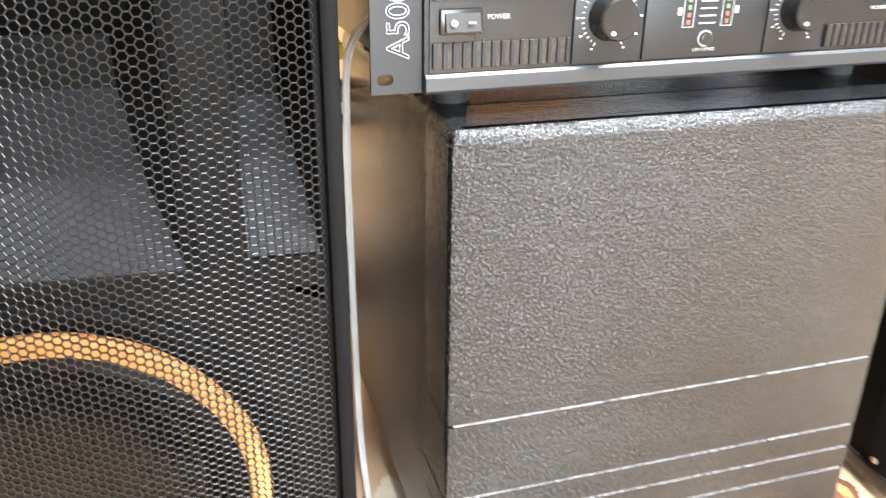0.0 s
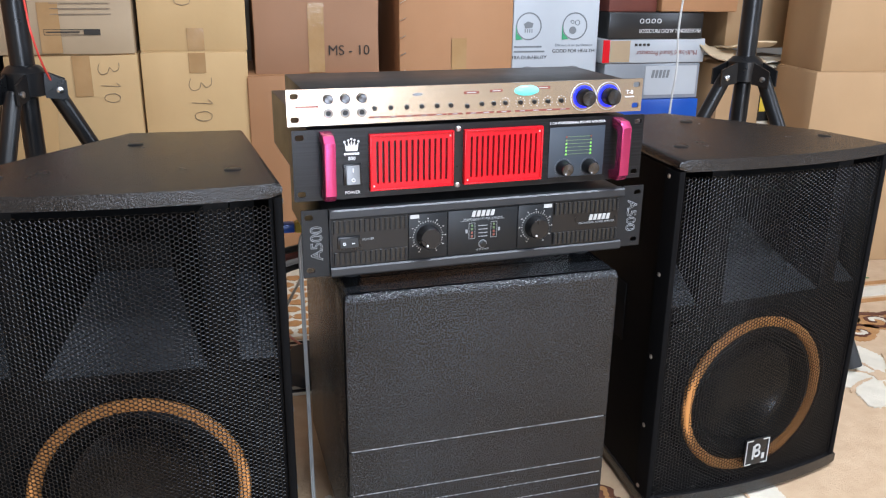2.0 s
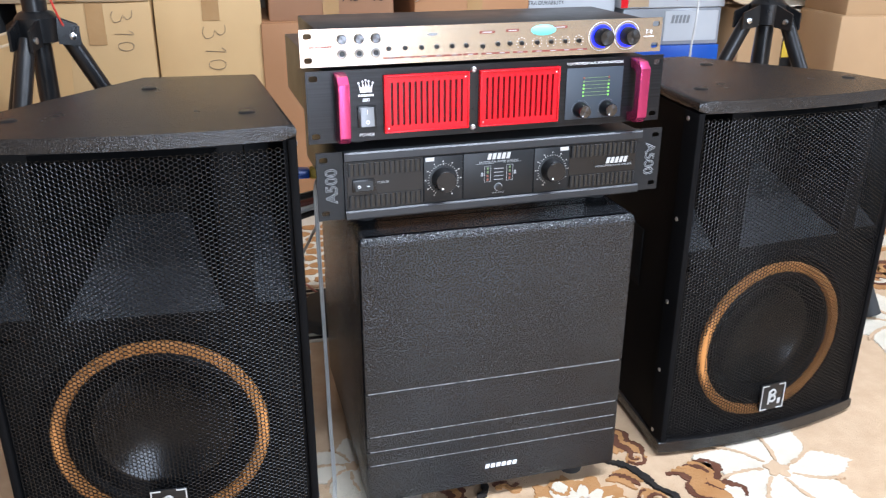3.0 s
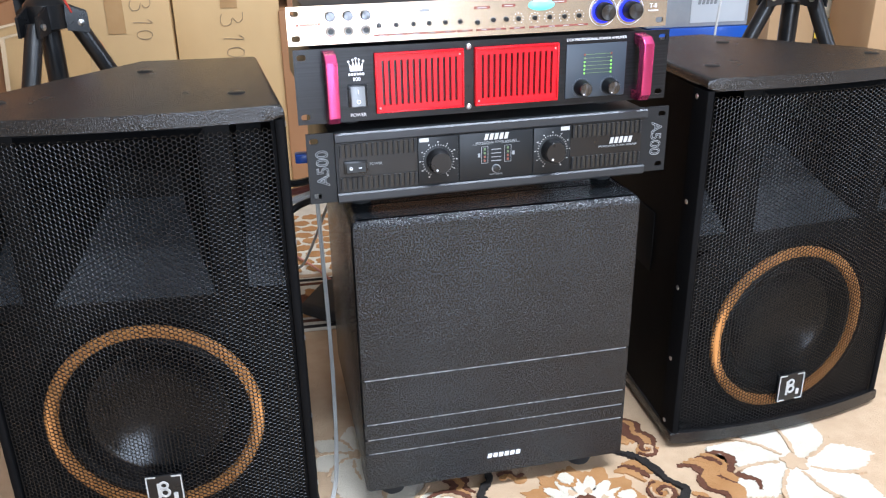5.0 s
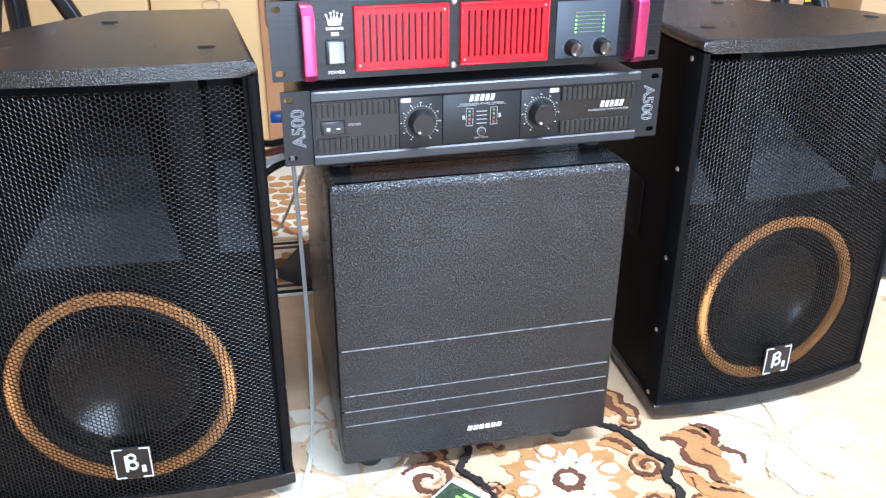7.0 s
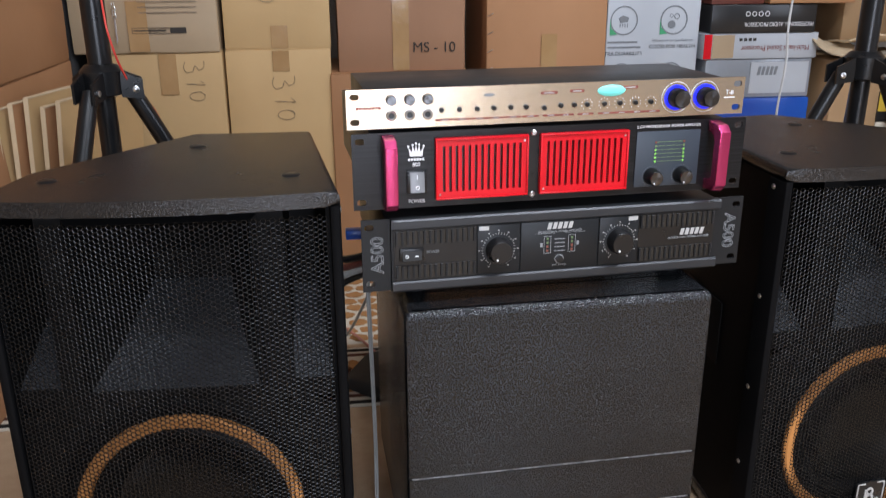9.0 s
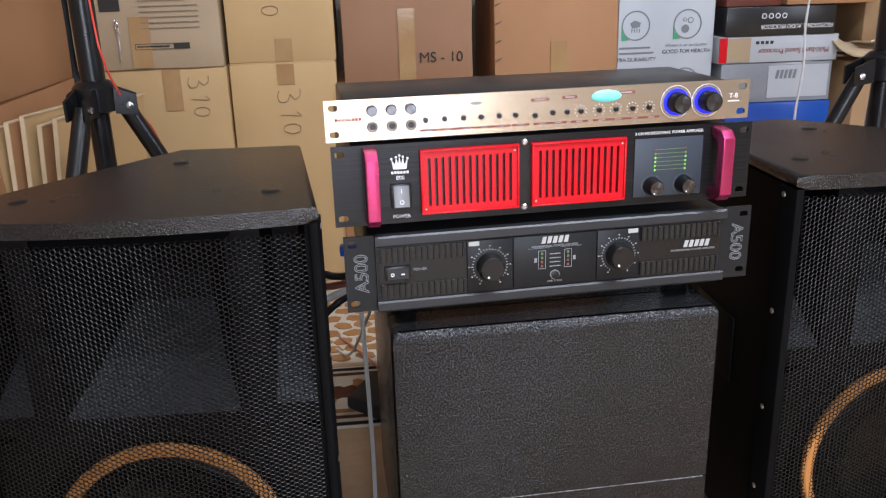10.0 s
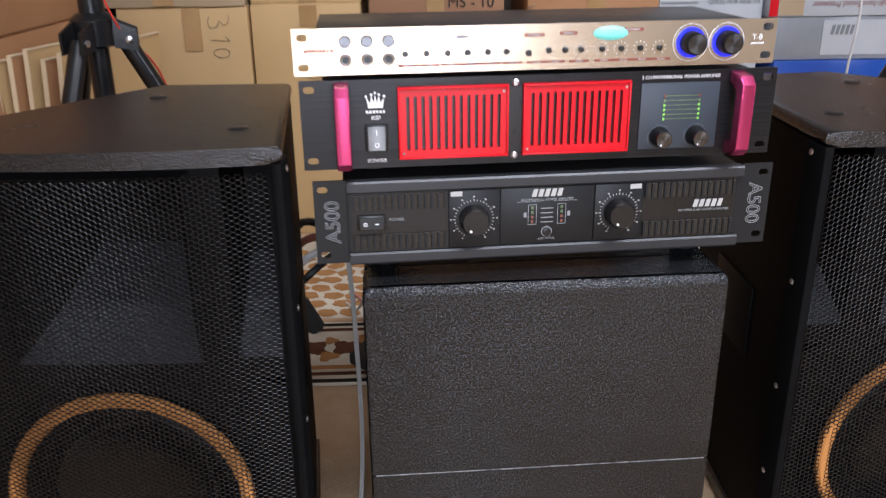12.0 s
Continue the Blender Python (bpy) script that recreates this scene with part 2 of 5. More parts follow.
def add_prism(bm, pts, lo, hi, axis="z", bevel=0.0):
    """Extrudes a polygon: in x, y along z, or in x, z along y, or in y, z along x."""
    put = {"z": lambda a, b, c: (a, b, c), "y": lambda a, b, c: (a, c, b), "x": lambda a, b, c: (c, a, b)}[axis]
    low = [bm.verts.new(put(a, b, lo)) for a, b in pts]
    top = [bm.verts.new(put(a, b, hi)) for a, b in pts]
    n = len(pts)
    fs = [bm.faces.new(low), bm.faces.new(top)] + [bm.faces.new((low[i], low[(i + 1) % n], top[(i + 1) % n], top[i])) for i in range(n)]
    if bevel:
        es = [e for f in fs[:2] for e in f.edges]
        bmesh.ops.bevel(bm, geom=es, offset=bevel, segments=3, affect="EDGES", profile=0.5)
    return bm


def prism(*a, **k):
    return add_prism(bmesh.new(), *a, **k)


def add_tube(bm, pts, r, n=10, close=True):
    """A round tube along points, smoothed by a Catmull-Rom spline."""
    pts = [Vector(p) for p in pts]
    ext = [2 * pts[0] - pts[1]] + pts + [2 * pts[-1] - pts[-2]]
    path = []
    for a, b, c, d in zip(ext, ext[1:], ext[2:], ext[3:]):
        steps = max(2, min(12, int((c - b).length / max(r * 2, 0.006))))
        for i in range(steps):
            t = i / steps
            path.append(0.5 * (2 * b + (c - a) * t + (2 * a - 5 * b + 4 * c - d) * t * t + (3 * b - a - 3 * c + d) * t ** 3))
    path.append(pts[-1])
    rings, ref = [], Vector((0.3, 0.2, 0.93))
    for i, p in enumerate(path):
        d = (path[min(i + 1, len(path) - 1)] - path[max(i - 1, 0)]).normalized()
        u = d.cross(ref)
        u = u.normalized() if u.length > 1e-3 else d.orthogonal().normalized()
        v = d.cross(u)
        rings.append([bm.verts.new(p + r * (math.cos(a) * u + math.sin(a) * v)) for a in (2 * math.pi * k / n for k in range(n))])
    for a, b in zip(rings, rings[1:]):
        for k in range(n):
            bm.faces.new((a[k], b[k], b[(k + 1) % n], a[(k + 1) % n]))
    if close:
        bm.faces.new(rings[0])
        bm.faces.new(list(reversed(rings[-1])))
    return bm


def tube(*a, **k):
    return add_tube(bmesh.new(), *a, **k)


def text_mesh(body, size, align="CENTER", shear=0.0, outline=0.0, extrude=0.0002, spacing=1.0, squeeze=1.0):
    """Lettering in the x, y plane, turned to stand in x, z and face -y."""
    cu = bpy.data.curves.new("lettering", "FONT")
    cu.body, cu.size, cu.align_x, cu.align_y, cu.shear, cu.extrude, cu.space_character = body, size, align, "CENTER", shear, extrude, spacing
    if outline:
        cu.fill_mode, cu.bevel_depth, cu.extrude, cu.bevel_resolution = "NONE", outline, 0.0, 0
    ob = bpy.data.objects.new("lettering", cu)
    scene.collection.objects.link(ob)
    me = bpy.data.meshes.new_from_object(ob.evaluated_get(bpy.context.evaluated_depsgraph_get()))
    bpy.data.objects.remove(ob)
    bpy.data.curves.remove(cu)
    me.materials.clear()
    me.transform(Matrix.Diagonal((squeeze, 1, 1, 1)))
    me.transform(pose(0, 0, 0, 90, 0, 0))
    return me


def lettering(body, size, x, y, z, material, parent, turn=0.0, name="lettering", **k):
    """turn: degrees, clockwise as seen from the front."""
    me = text_mesh(body, size, **k)
    ob = part(name, me, material, parent)
    ob.matrix_basis = Matrix.Translation((x, y, z)) @ pose(0, 0, 0, 0, turn, 0)
    return ob


def add_ring_front(bm, x, y, z, r0, r1, depth=0.0015, n=40):
    return add_lathe(bm, [(r0, 0), (r0, depth), (r1, depth), (r1, 0)], facing(x, y, z), n)


# ---- structure ----
def structure(name, bm, material, label, category):
    return solid(name, bm, material, label, category, kind="structure")


FLOOR = structure("floor", box(-1.4, 3.6, -2.75, 3.0, -0.12, 0.0), BEIGE, "beige short-pile carpet covering the whole floor", "carpet floor")
structure("wall_north", box(-1.55, 3.75, 3.0, 3.15, 0, 2.7), WALL, "plain painted wall behind the stacked cartons", "wall")
structure("wall_west", box(-1.55, -1.4, -2.6, 3.0, 0, 2.7), WALL, "plain painted side wall", "wall")
# Unseen opening, made up as the place of the added east light.
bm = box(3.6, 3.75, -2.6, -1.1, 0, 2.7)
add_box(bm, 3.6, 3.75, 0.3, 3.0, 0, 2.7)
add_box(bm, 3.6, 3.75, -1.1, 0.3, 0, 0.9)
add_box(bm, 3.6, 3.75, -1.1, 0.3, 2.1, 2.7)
structure("wall_east", bm, WALL, "plain painted side wall with an added opening for the side light", "wall")
bm = box(-1.55, 0.2, -2.75, -2.6, 0, 2.7)
add_box(bm, 1.4, 3.75, -2.75, -2.6, 0, 2.7)
add_box(bm, 0.2, 1.4, -2.75, -2.6, 2.45, 2.7)
structure("wall_south", bm, WALL, "plain painted wall with a wide open doorway", "wall")
structure("ceiling", box(-1.55, 3.75, -2.75, 3.15, 2.7, 2.85), CEIL, "plain white ceiling", "ceiling")


# ---- loudspeakers ----
def loudspeaker(m, plan, width, label, inner, lift, shift=0.0):
    """plan: the corners of the cabinet behind the front, from the front's left round to its right; the front bows out."""
    H, BOW, c = 0.576, 0.019, width / 2
    bulge = lambda x: -BOW * (1 - ((x - c) / c) ** 2)  # noqa: E731
    t = thing("loudspeaker", m, label, "loudspeaker", "pair of loudspeakers")

    def plate(over, side):
        front = [(x, bulge(x) - over) for x in np.linspace(-side, width + side, 25)]
        back = [(c + (x - c) * (1 + 2 * side / width), y) for x, y in plan[::-1]]
        return front + back

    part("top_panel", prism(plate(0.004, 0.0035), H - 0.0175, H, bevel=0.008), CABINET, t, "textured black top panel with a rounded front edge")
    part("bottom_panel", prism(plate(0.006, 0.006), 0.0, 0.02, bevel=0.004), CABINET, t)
    # rubber feet between the cabinet and the carpet
    for fx, fy in ((0.05, 0.05), (width - 0.05, 0.05), (c - 0.06, 0.27), (c + 0.06, 0.27)):
        part("foot", lathe([(0, -lift), (0.016, -lift), (0.018, 0.001), (0, 0.001)], pose(fx, fy, 0), 16), RUBBER, t)
    ring = [(0, 0.004)] + plan + [(width, 0.004)]
    ins = [(c + (x - c) * 0.93, max(0.004, y * 0.955)) for x, y in ring]
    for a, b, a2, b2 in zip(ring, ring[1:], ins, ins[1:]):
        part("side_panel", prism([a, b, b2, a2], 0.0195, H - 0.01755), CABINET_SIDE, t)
    # front uprights that hold the grille
    for x0, x1 in ((-0.0025, 0.0085), (width - 0.0085, width + 0.0025)):
        f0 = bulge(min(max((x0 + x1) / 2, 0.0), width)) - 0.004
        e = 0.0035
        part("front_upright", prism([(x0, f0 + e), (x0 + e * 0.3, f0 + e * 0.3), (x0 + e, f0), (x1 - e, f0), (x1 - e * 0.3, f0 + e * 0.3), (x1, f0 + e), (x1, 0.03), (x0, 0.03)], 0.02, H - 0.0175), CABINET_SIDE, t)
    # baffle with a cut for the cone and the horn mouth
    zc, R = 0.174, 0.1365
    hx0, hx1, hz0, hz1 = c - 0.096, c + 0.096, 0.346, 0.545
    bm = bmesh.new()
    outer, n = [], 48
    for i in range(n):
        a = 2 * math.pi * i / n
        k = 1 / max(abs(math.cos(a)) / (c - 0.012), abs(math.sin(a)) / 0.150)
        outer.append((c + k * math.cos(a), zc + k * math.sin(a)))
    vo = [bm.verts.new((x, 0.004, z)) for x, z in outer]
    vi = [bm.verts.new((c + 0.128 * math.cos(2 * math.pi * i / n), 0.004, zc + 0.128 * math.sin(2 * math.pi * i / n))) for i in range(n)]
    for i in range(n):
        bm.faces.new((vo[i], vo[(i + 1) % n], vi[(i + 1) % n], vi[i]))
    for x0, x1, z0, z1 in ((0.011, width - 0.011, 0.02, zc - 0.150), (0.011, width - 0.011, zc + 0.150, hz0), (0.011, width - 0.011, 0.556, H - 0.021), (0.0605, hx0, hz0, 0.556),
                           (hx1, width - 0.0605, hz0, 0.556), (hx0, hx1, hz1, 0.556)):
        part("baffle_board", box(x0, x1, 0.004, 0.014, z0, z1), BAFFLE, t)
    part("baffle", bm, BAFFLE, t)
    # horn: mouth flaring from a throat, its lower lip lightened as if lit from above
    bm = bmesh.new()
    mouth = [(hx0, -0.004, hz0), (hx1, -0.004, hz0), (hx1, -0.004, hz1), (hx0, -0.004, hz1)]
    mid = [(c - 0.072, 0.055, hz0 + 0.034), (c + 0.072, 0.055, hz0 + 0.034), (c + 0.072, 0.055, hz1 - 0.05), (c - 0.072, 0.055, hz1 - 0.05)]
    throat = [(c - 0.048, 0.135, 0.430), (c + 0.048, 0.135, 0.430), (c + 0.048, 0.135, 0.468), (c - 0.048, 0.135, 0.468)]
    rim = [(x + (0.008 if x > c else -0.008), 0.003, z + (0.006 if z > 0.44 else -0.006)) for x, y, z in mouth]
    # The floor is split off to carry the lit tone; walls keep the baffle's black.
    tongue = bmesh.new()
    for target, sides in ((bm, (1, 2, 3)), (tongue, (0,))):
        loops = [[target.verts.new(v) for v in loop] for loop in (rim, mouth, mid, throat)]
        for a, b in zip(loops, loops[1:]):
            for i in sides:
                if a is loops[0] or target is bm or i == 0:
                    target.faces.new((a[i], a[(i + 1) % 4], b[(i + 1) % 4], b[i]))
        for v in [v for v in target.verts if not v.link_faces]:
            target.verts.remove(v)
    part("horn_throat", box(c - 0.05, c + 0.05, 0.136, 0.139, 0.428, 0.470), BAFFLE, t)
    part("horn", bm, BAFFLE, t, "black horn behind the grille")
    part("horn_lip", tongue, HORN_LIT, t, "smooth lower lip of the horn, lightened for the light it catches")
    # ports beside the horn, with sloping floors in the same lit tone
    for x0, x1, o in ((0.013, 0.060, 0.020), (width - 0.060, width - 0.013, -0.020)):
        bm, sill = bmesh.new(), bmesh.new()
        fr = ((x0, 0.006, 0.347), (x1, 0.006, 0.347), (x1, 0.006, 0.555), (x0, 0.006, 0.555))
        bk = ((x0 + o, 0.115, 0.425), (x1 + o * 0.2, 0.115, 0.425), (x1 + o * 0.2, 0.115, 0.54), (x0 + o, 0.115, 0.54))
        if o < 0:
            bk = ((x0 + o * 0.2, 0.115, 0.425), (x1 + o, 0.115, 0.425), (x1 + o, 0.115, 0.54), (x0 + o * 0.2, 0.115, 0.54))
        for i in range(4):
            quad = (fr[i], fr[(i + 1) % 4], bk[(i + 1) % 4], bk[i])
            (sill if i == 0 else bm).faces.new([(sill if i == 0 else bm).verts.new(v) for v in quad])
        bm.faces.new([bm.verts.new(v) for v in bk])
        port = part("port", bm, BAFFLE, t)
        part("port_sill", sill, HORN_LIT, port)
    # cone driver
    part("woofer_ring", lathe([(R, 0.0), (R, 0.005), (R - 0.004, 0.008), (R - 0.014, 0.0075), (R - 0.0175, 0.0)], facing(c + shift, -0.002, zc), 64), ORANGE, t, "orange ring round the cone")
    part("woofer_cone", lathe([(R - 0.017, 0.003), (R - 0.025, 0.007), (R - 0.034, 0.003), (R - 0.037, -0.004)] + [(r / 1000, -0.0385 + 3.3e-6 * r * r) for r in (97, 90, 82, 74, 68)], facing(c + shift, 0.0, zc), 64), CONE, t, "matt black paper cone")
    part("dust_cap", lathe([(r / 1000, -0.0385 + 3.3e-6 * r * r + (0.0008 if r < 89 else 0)) for r in (90, 88, 82, 74, 66, 58, 50, 42, 34, 26, 18, 10, 0)], facing(c + shift, 0.0, zc), 48), CAP, t, "wide glossy dished dust cap")
    part("woofer_frame", lathe([(R + 0.019, 0.0), (R + 0.018, 0.003), (R + 0.011, 0.0065), (R + 0.003, 0.0045), (R + 0.0005, 0.0)], facing(c + shift, 0.003, zc), 64), CABINET_SIDE, t, "black frame round the woofer")
    # perforated grille: hexagonal holes in a bowed sheet
    part("grille", hex_sheet(width, 0.022, H - 0.022, bulge), GRILLE, t, "perforated steel grille with hexagonal holes")
    # badge low on the grille
    thing_badge(c, bulge(c) - 0.003, 0.0765, t)
    # bolts on the cabinet's sides
    bolt = lathe([(0.0, 0.003), (0.003, 0.003), (0.0042, 0.0015), (0.0042, 0)], None, 10)
    bolt = mesh_of(bolt, "bolt")
    bolt.materials.append(STEEL)
    for z in (0.030, 0.142, 0.262, 0.397, 0.548):
        for side in (0, 1):
            a, b = (Vector((0, 0.004)), Vector(plan[0])) if side == 0 else (Vector((width, 0.004)), Vector(plan[-1]))
            p = a + (b - a).normalized() * 0.016
            out = Vector((-(b - a).y, (b - a).x)) if side == 0 else Vector(((b - a).y, -(b - a).x))
            p = p + out.normalized() * 0.0028
            ob = part("bolt", bolt, STEEL, t)
            ob.matrix_basis = Matrix.Translation((p.x, p.y, z)) @ Vector((out.x, out.y, 0)).to_track_quat("Z", "Y").to_matrix().to_4x4()
    # carrying handle cup on the inner side
    a, b = (Vector((0, 0.004)), Vector(plan[0])) if inner == 0 else (Vector((width, 0.004)), Vector(plan[-1]))
    d = (b - a).normalized()
    o = Vector((-d.y, d.x)) if inner == 0 else Vector((d.y, -d.x))
    p = a + d * 0.19
    ang = math.degrees(math.atan2(d.y, d.x))
    bm = box(-0.065, 0.065, -0.0015, 0.0015, -0.05, 0.05, bevel=0.001)
    ob = part("handle_cup", bm, BAFFLE, t, "recessed black plastic handle")
    ob.matrix_basis = Matrix.Translation((p.x + o.x * 0.001, p.y + o.y * 0.001, 0.29)) @ pose(0, 0, 0, 0, 0, ang)
    # rigging dimples on top
    for x, y in ((0.055, 0.075), (width - 0.055, 0.075), (c, 0.25)):
        part("rigging_plug", lathe([(0.0, 0.0012), (0.009, 0.0012), (0.011, 0.0)], pose(x, y, H), 14), BLACK, t)
    return t


def hex_sheet(width, z0, z1, bulge):
    """A sheet of hexagonal holes: each cell is a rim of six quads with a short wall into its hole."""
    p = 0.0058
    rad, hole, col = p / math.sqrt(3), p / math.sqrt(3) * 0.82, p * math.sqrt(3) / 2
    verts, faces = [], []
    ca = [(math.cos(k * math.pi / 3), math.sin(k * math.pi / 3)) for k in range(6)]
    x0, x1 = 0.0092, width - 0.0092
    nx, nz = int((x1 - x0 - 2 * rad) / col) + 1, int((z1 - z0) / p)
    left = (x0 + x1 - (nx - 1) * col) / 2
    for i in range(nx):
        x = left + i * col
        for j in range(nz - i % 2):
            z = z0 + (j + 0.5 + 0.5 * (i % 2)) * p
            base = len(verts)
            for r, dy in ((rad, 0.0), (hole, 0.0002), (hole, 0.0013)):
                for cx, cz in ca:
                    px = x + r * cx
                    verts.append((px, bulge(px) + dy, z + r * cz))
            for k in range(6):
                q = (k + 1) % 6
                faces.append((base + k, base + q, base + 6 + q, base + 6 + k))
                faces.append((base + 6 + k, base + 6 + q, base + 12 + q, base + 12 + k))
    me = bpy.data.meshes.new("grille")
    me.from_pydata(verts, [], faces)
    me.materials.append(GRILLE)
    return me


def thing_badge(x, y, z, parent):
    """A dark plate with a white broken frame and a plain white mark."""
    b = part("badge", box(x - 0.024, x + 0.024, y - 0.002, y + 0.001, z - 0.024, z + 0.024, bevel=0.001), BLACK, parent, "black badge plate with a white frame")
    bm = bmesh.new()
    f = y - 0.0032
    for x0, x1, z0, z1 in ((-0.023, -0.0214, -0.023, 0.023), (0.0214, 0.023, -0.023, 0.023), (-0.0214, -0.010, 0.0214, 0.023), (0.010, 0.0214, 0.0214, 0.023),
                           (-0.0214, -0.010, -0.023, -0.0214), (0.010, 0.0214, -0.023, -0.0214)):
        add_box(bm, x + x0, x + x1, f, f + 0.001, z + z0, z + z1)
    part("badge_frame", bm, BADGE_INK, b)
    bm = box(x - 0.0095, x - 0.006, f, f + 0.001, z - 0.013, z + 0.012)
    add_ring_front(bm, x - 0.001, f + 0.001, z + 0.0085, 0.0035, 0.0065, 0.001, 20)
    add_ring_front(bm, x - 0.0005, f + 0.001, z - 0.003, 0.004, 0.0073, 0.001, 20)
    add_box(bm, x + 0.010, x + 0.0155, f, f + 0.001, z - 0.0145, z - 0.0045)
    part("badge_mark", bm, BADGE_INK, b)
    return b


loudspeaker(pose(-0.0505, 0.8075, 0.019, 0, 0, -2.0), [(0.02, 0.12), (0.17, 0.345), (0.337, 0.345)], 0.386,
            "black two-way loudspeaker, perforated grille, orange woofer ring, square to the subwoofer", 1, 0.019)
loudspeaker(pose(0.893, 0.853, 0.009, 0, 0, 7.2), [(0.049, 0.345), (0.216, 0.345), (0.366, 0.12)], 0.388,
            "black two-way loudspeaker, perforated grille, orange woofer ring, beside large cartons", 0, 0.009, -0.009)


# ---- subwoofer ----
def subwoofer():
    W, D, Z0, Z1 = 0.387, 0.40, 0.034, 0.442
    t = thing("subwoofer", pose(0.407, 0.797, 0, 0, 0, 2.4), "black vinyl-wrapped subwoofer with four rubber feet on the carpet", "subwoofer")
    # front board in bands split by grooves
    lines = (0.2142, 0.1440, 0.1195, 0.0960)
    edges = [Z0, *sorted(lines), Z1]
    r = 0.006
    bands = []
    for a, b in zip(edges, edges[1:]):
        bm = bmesh.new()
        bands.append(bm)
        lo, hi = a + (0.0012 if a > Z0 else 0), b - (0.0012 if b < Z1 else 0)
        front = [(0.0, 0.06), (0.0, r), (r * 0.3, r * 0.3), (r, 0.0), (W - r, 0.0), (W - r * 0.3, r * 0.3), (W, r), (W, 0.06)]
        if b == Z1:
            add_prism(bm, front, lo, hi - 0.010)
            ring = lambda d: [(d, 0.06), (d, r), (r * 0.3 + d * 0.7, r * 0.3 + d * 0.7), (max(r, d), d), (W - max(r, d), d), (W - r * 0.3 - d * 0.7, r * 0.3 + d * 0.7), (W - d, r), (W - d, 0.06)]  # noqa: E731
            loops = [[bm.verts.new((x, y, z)) for x, y in ring(d)] for d, z in ((0.0, hi - 0.010), (0.0008, hi - 0.0065), (0.0028, hi - 0.0030), (0.0056, hi - 0.0009), (0.0095, hi))]
            for u, v in zip(loops, loops[1:]):
                for i in range(8):
                    bm.faces.new((u[i], u[(i + 1) % 8], v[(i + 1) % 8], v[i]))
            bm.faces.new(loops[-1])
        else:
            add_prism(bm, front, lo, hi)
    for bm in bands:
        part("front_band", bm, VINYL, t, "grained black vinyl front band")
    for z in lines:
        part("groove", box(0.006, W - 0.006, 0.0012, 0.05, z - 0.0011, z + 0.0011), VINYL_CUT, t, "broken silvery-white groove line")
    part("body", box(0.001, W - 0.001, 0.056, D, Z0, Z1, bevel=0.008, seg=3), VINYL, t)
    for x in (0.042, W - 0.052):
        for y in (0.045, D - 0.05):
            part("foot", lathe([(0.0, 0.0), (0.017, 0.0), (0.019, 0.004), (0.022, Z0 + 0.001), (0, Z0 + 0.001)], pose(x, y, 0), 20), RUBBER, t, "round black rubber foot")
    # maker's name as a plain white slanted bar pattern
    bm = bmesh.new()
    for i in range(6):
        x = 0.176 + i * 0.0085
        add_prism(bm, [(x, 0.0612), (x + 0.0062, 0.0612), (x + 0.0074, 0.0680), (x + 0.0012, 0.0680)], -0.0012, -0.0002, axis="y")
    part("name_plate", bm, WHITE_INK, t, "small white maker's mark")
    return t


subwoofer()


# ---- rack units ----
U = 0.4826


def slotted_ear(x0, x1, h, slots, depth=0.003):
    """A rack ear with slots cut through it, in strips."""
    bm = bmesh.new()
    xs = (x0 + x1) / 2
    zs = [0.0] + [v for s in slots for v in (s - 0.0035, s + 0.0035)] + [h]
    for i, (a, b) in enumerate(zip(zs, zs[1:])):
        if i % 2 == 0:
            add_box(bm, x0, x1, 0, depth, a, b)
        else:
            o0, o1 = (x0 + 0.004, x0 + 0.0145) if x0 < 0.2 else (x1 - 0.0145, x1 - 0.004)
            add_box(bm, x0, o0, 0, depth, a, b)
            add_box(bm, o1, x1, 0, depth, a, b)
            for ox, sx in ((o0, 1), (o1, -1)):  # rounded slot ends
                for oz, sz in ((a, 1), (b, -1)):
                    add_prism(bm, [(ox, oz), (ox + sx * 0.0024, oz), (ox + sx * 0.0008, oz + sz * 0.0008), (ox, oz + sz * 0.0024)], 0, depth, axis="y")
    bmesh.ops.remove_doubles(bm, verts=bm.verts, dist=1e-5)
    return bm


def dial_knob(x, y, z, r, parent, face=None, name="knob"):
    k = part(name, lathe([(r * 1.06, 0.0), (r * 1.06, 0.002), (r, 0.004), (r * 0.94, 0.014), (r * 0.86, 0.0155), (0.0, 0.0155)], facing(x, y, z), 36), BLACK, parent)
    if face:
        part("knob_cap", lathe([(r * 0.84, 0.0155), (r * 0.80, 0.0163), (0, 0.0163)], facing(0, 0, 0), 28), face, k, "turned metal knob cap").location = (x, y, z)
    part("pointer", lathe([(0.0, 0.0172), (r * 0.09, 0.0168), (r * 0.09, 0.015)], facing(x - r * 0.35, y, z - r * 0.55), 8), WHITE_INK, k)
    return k


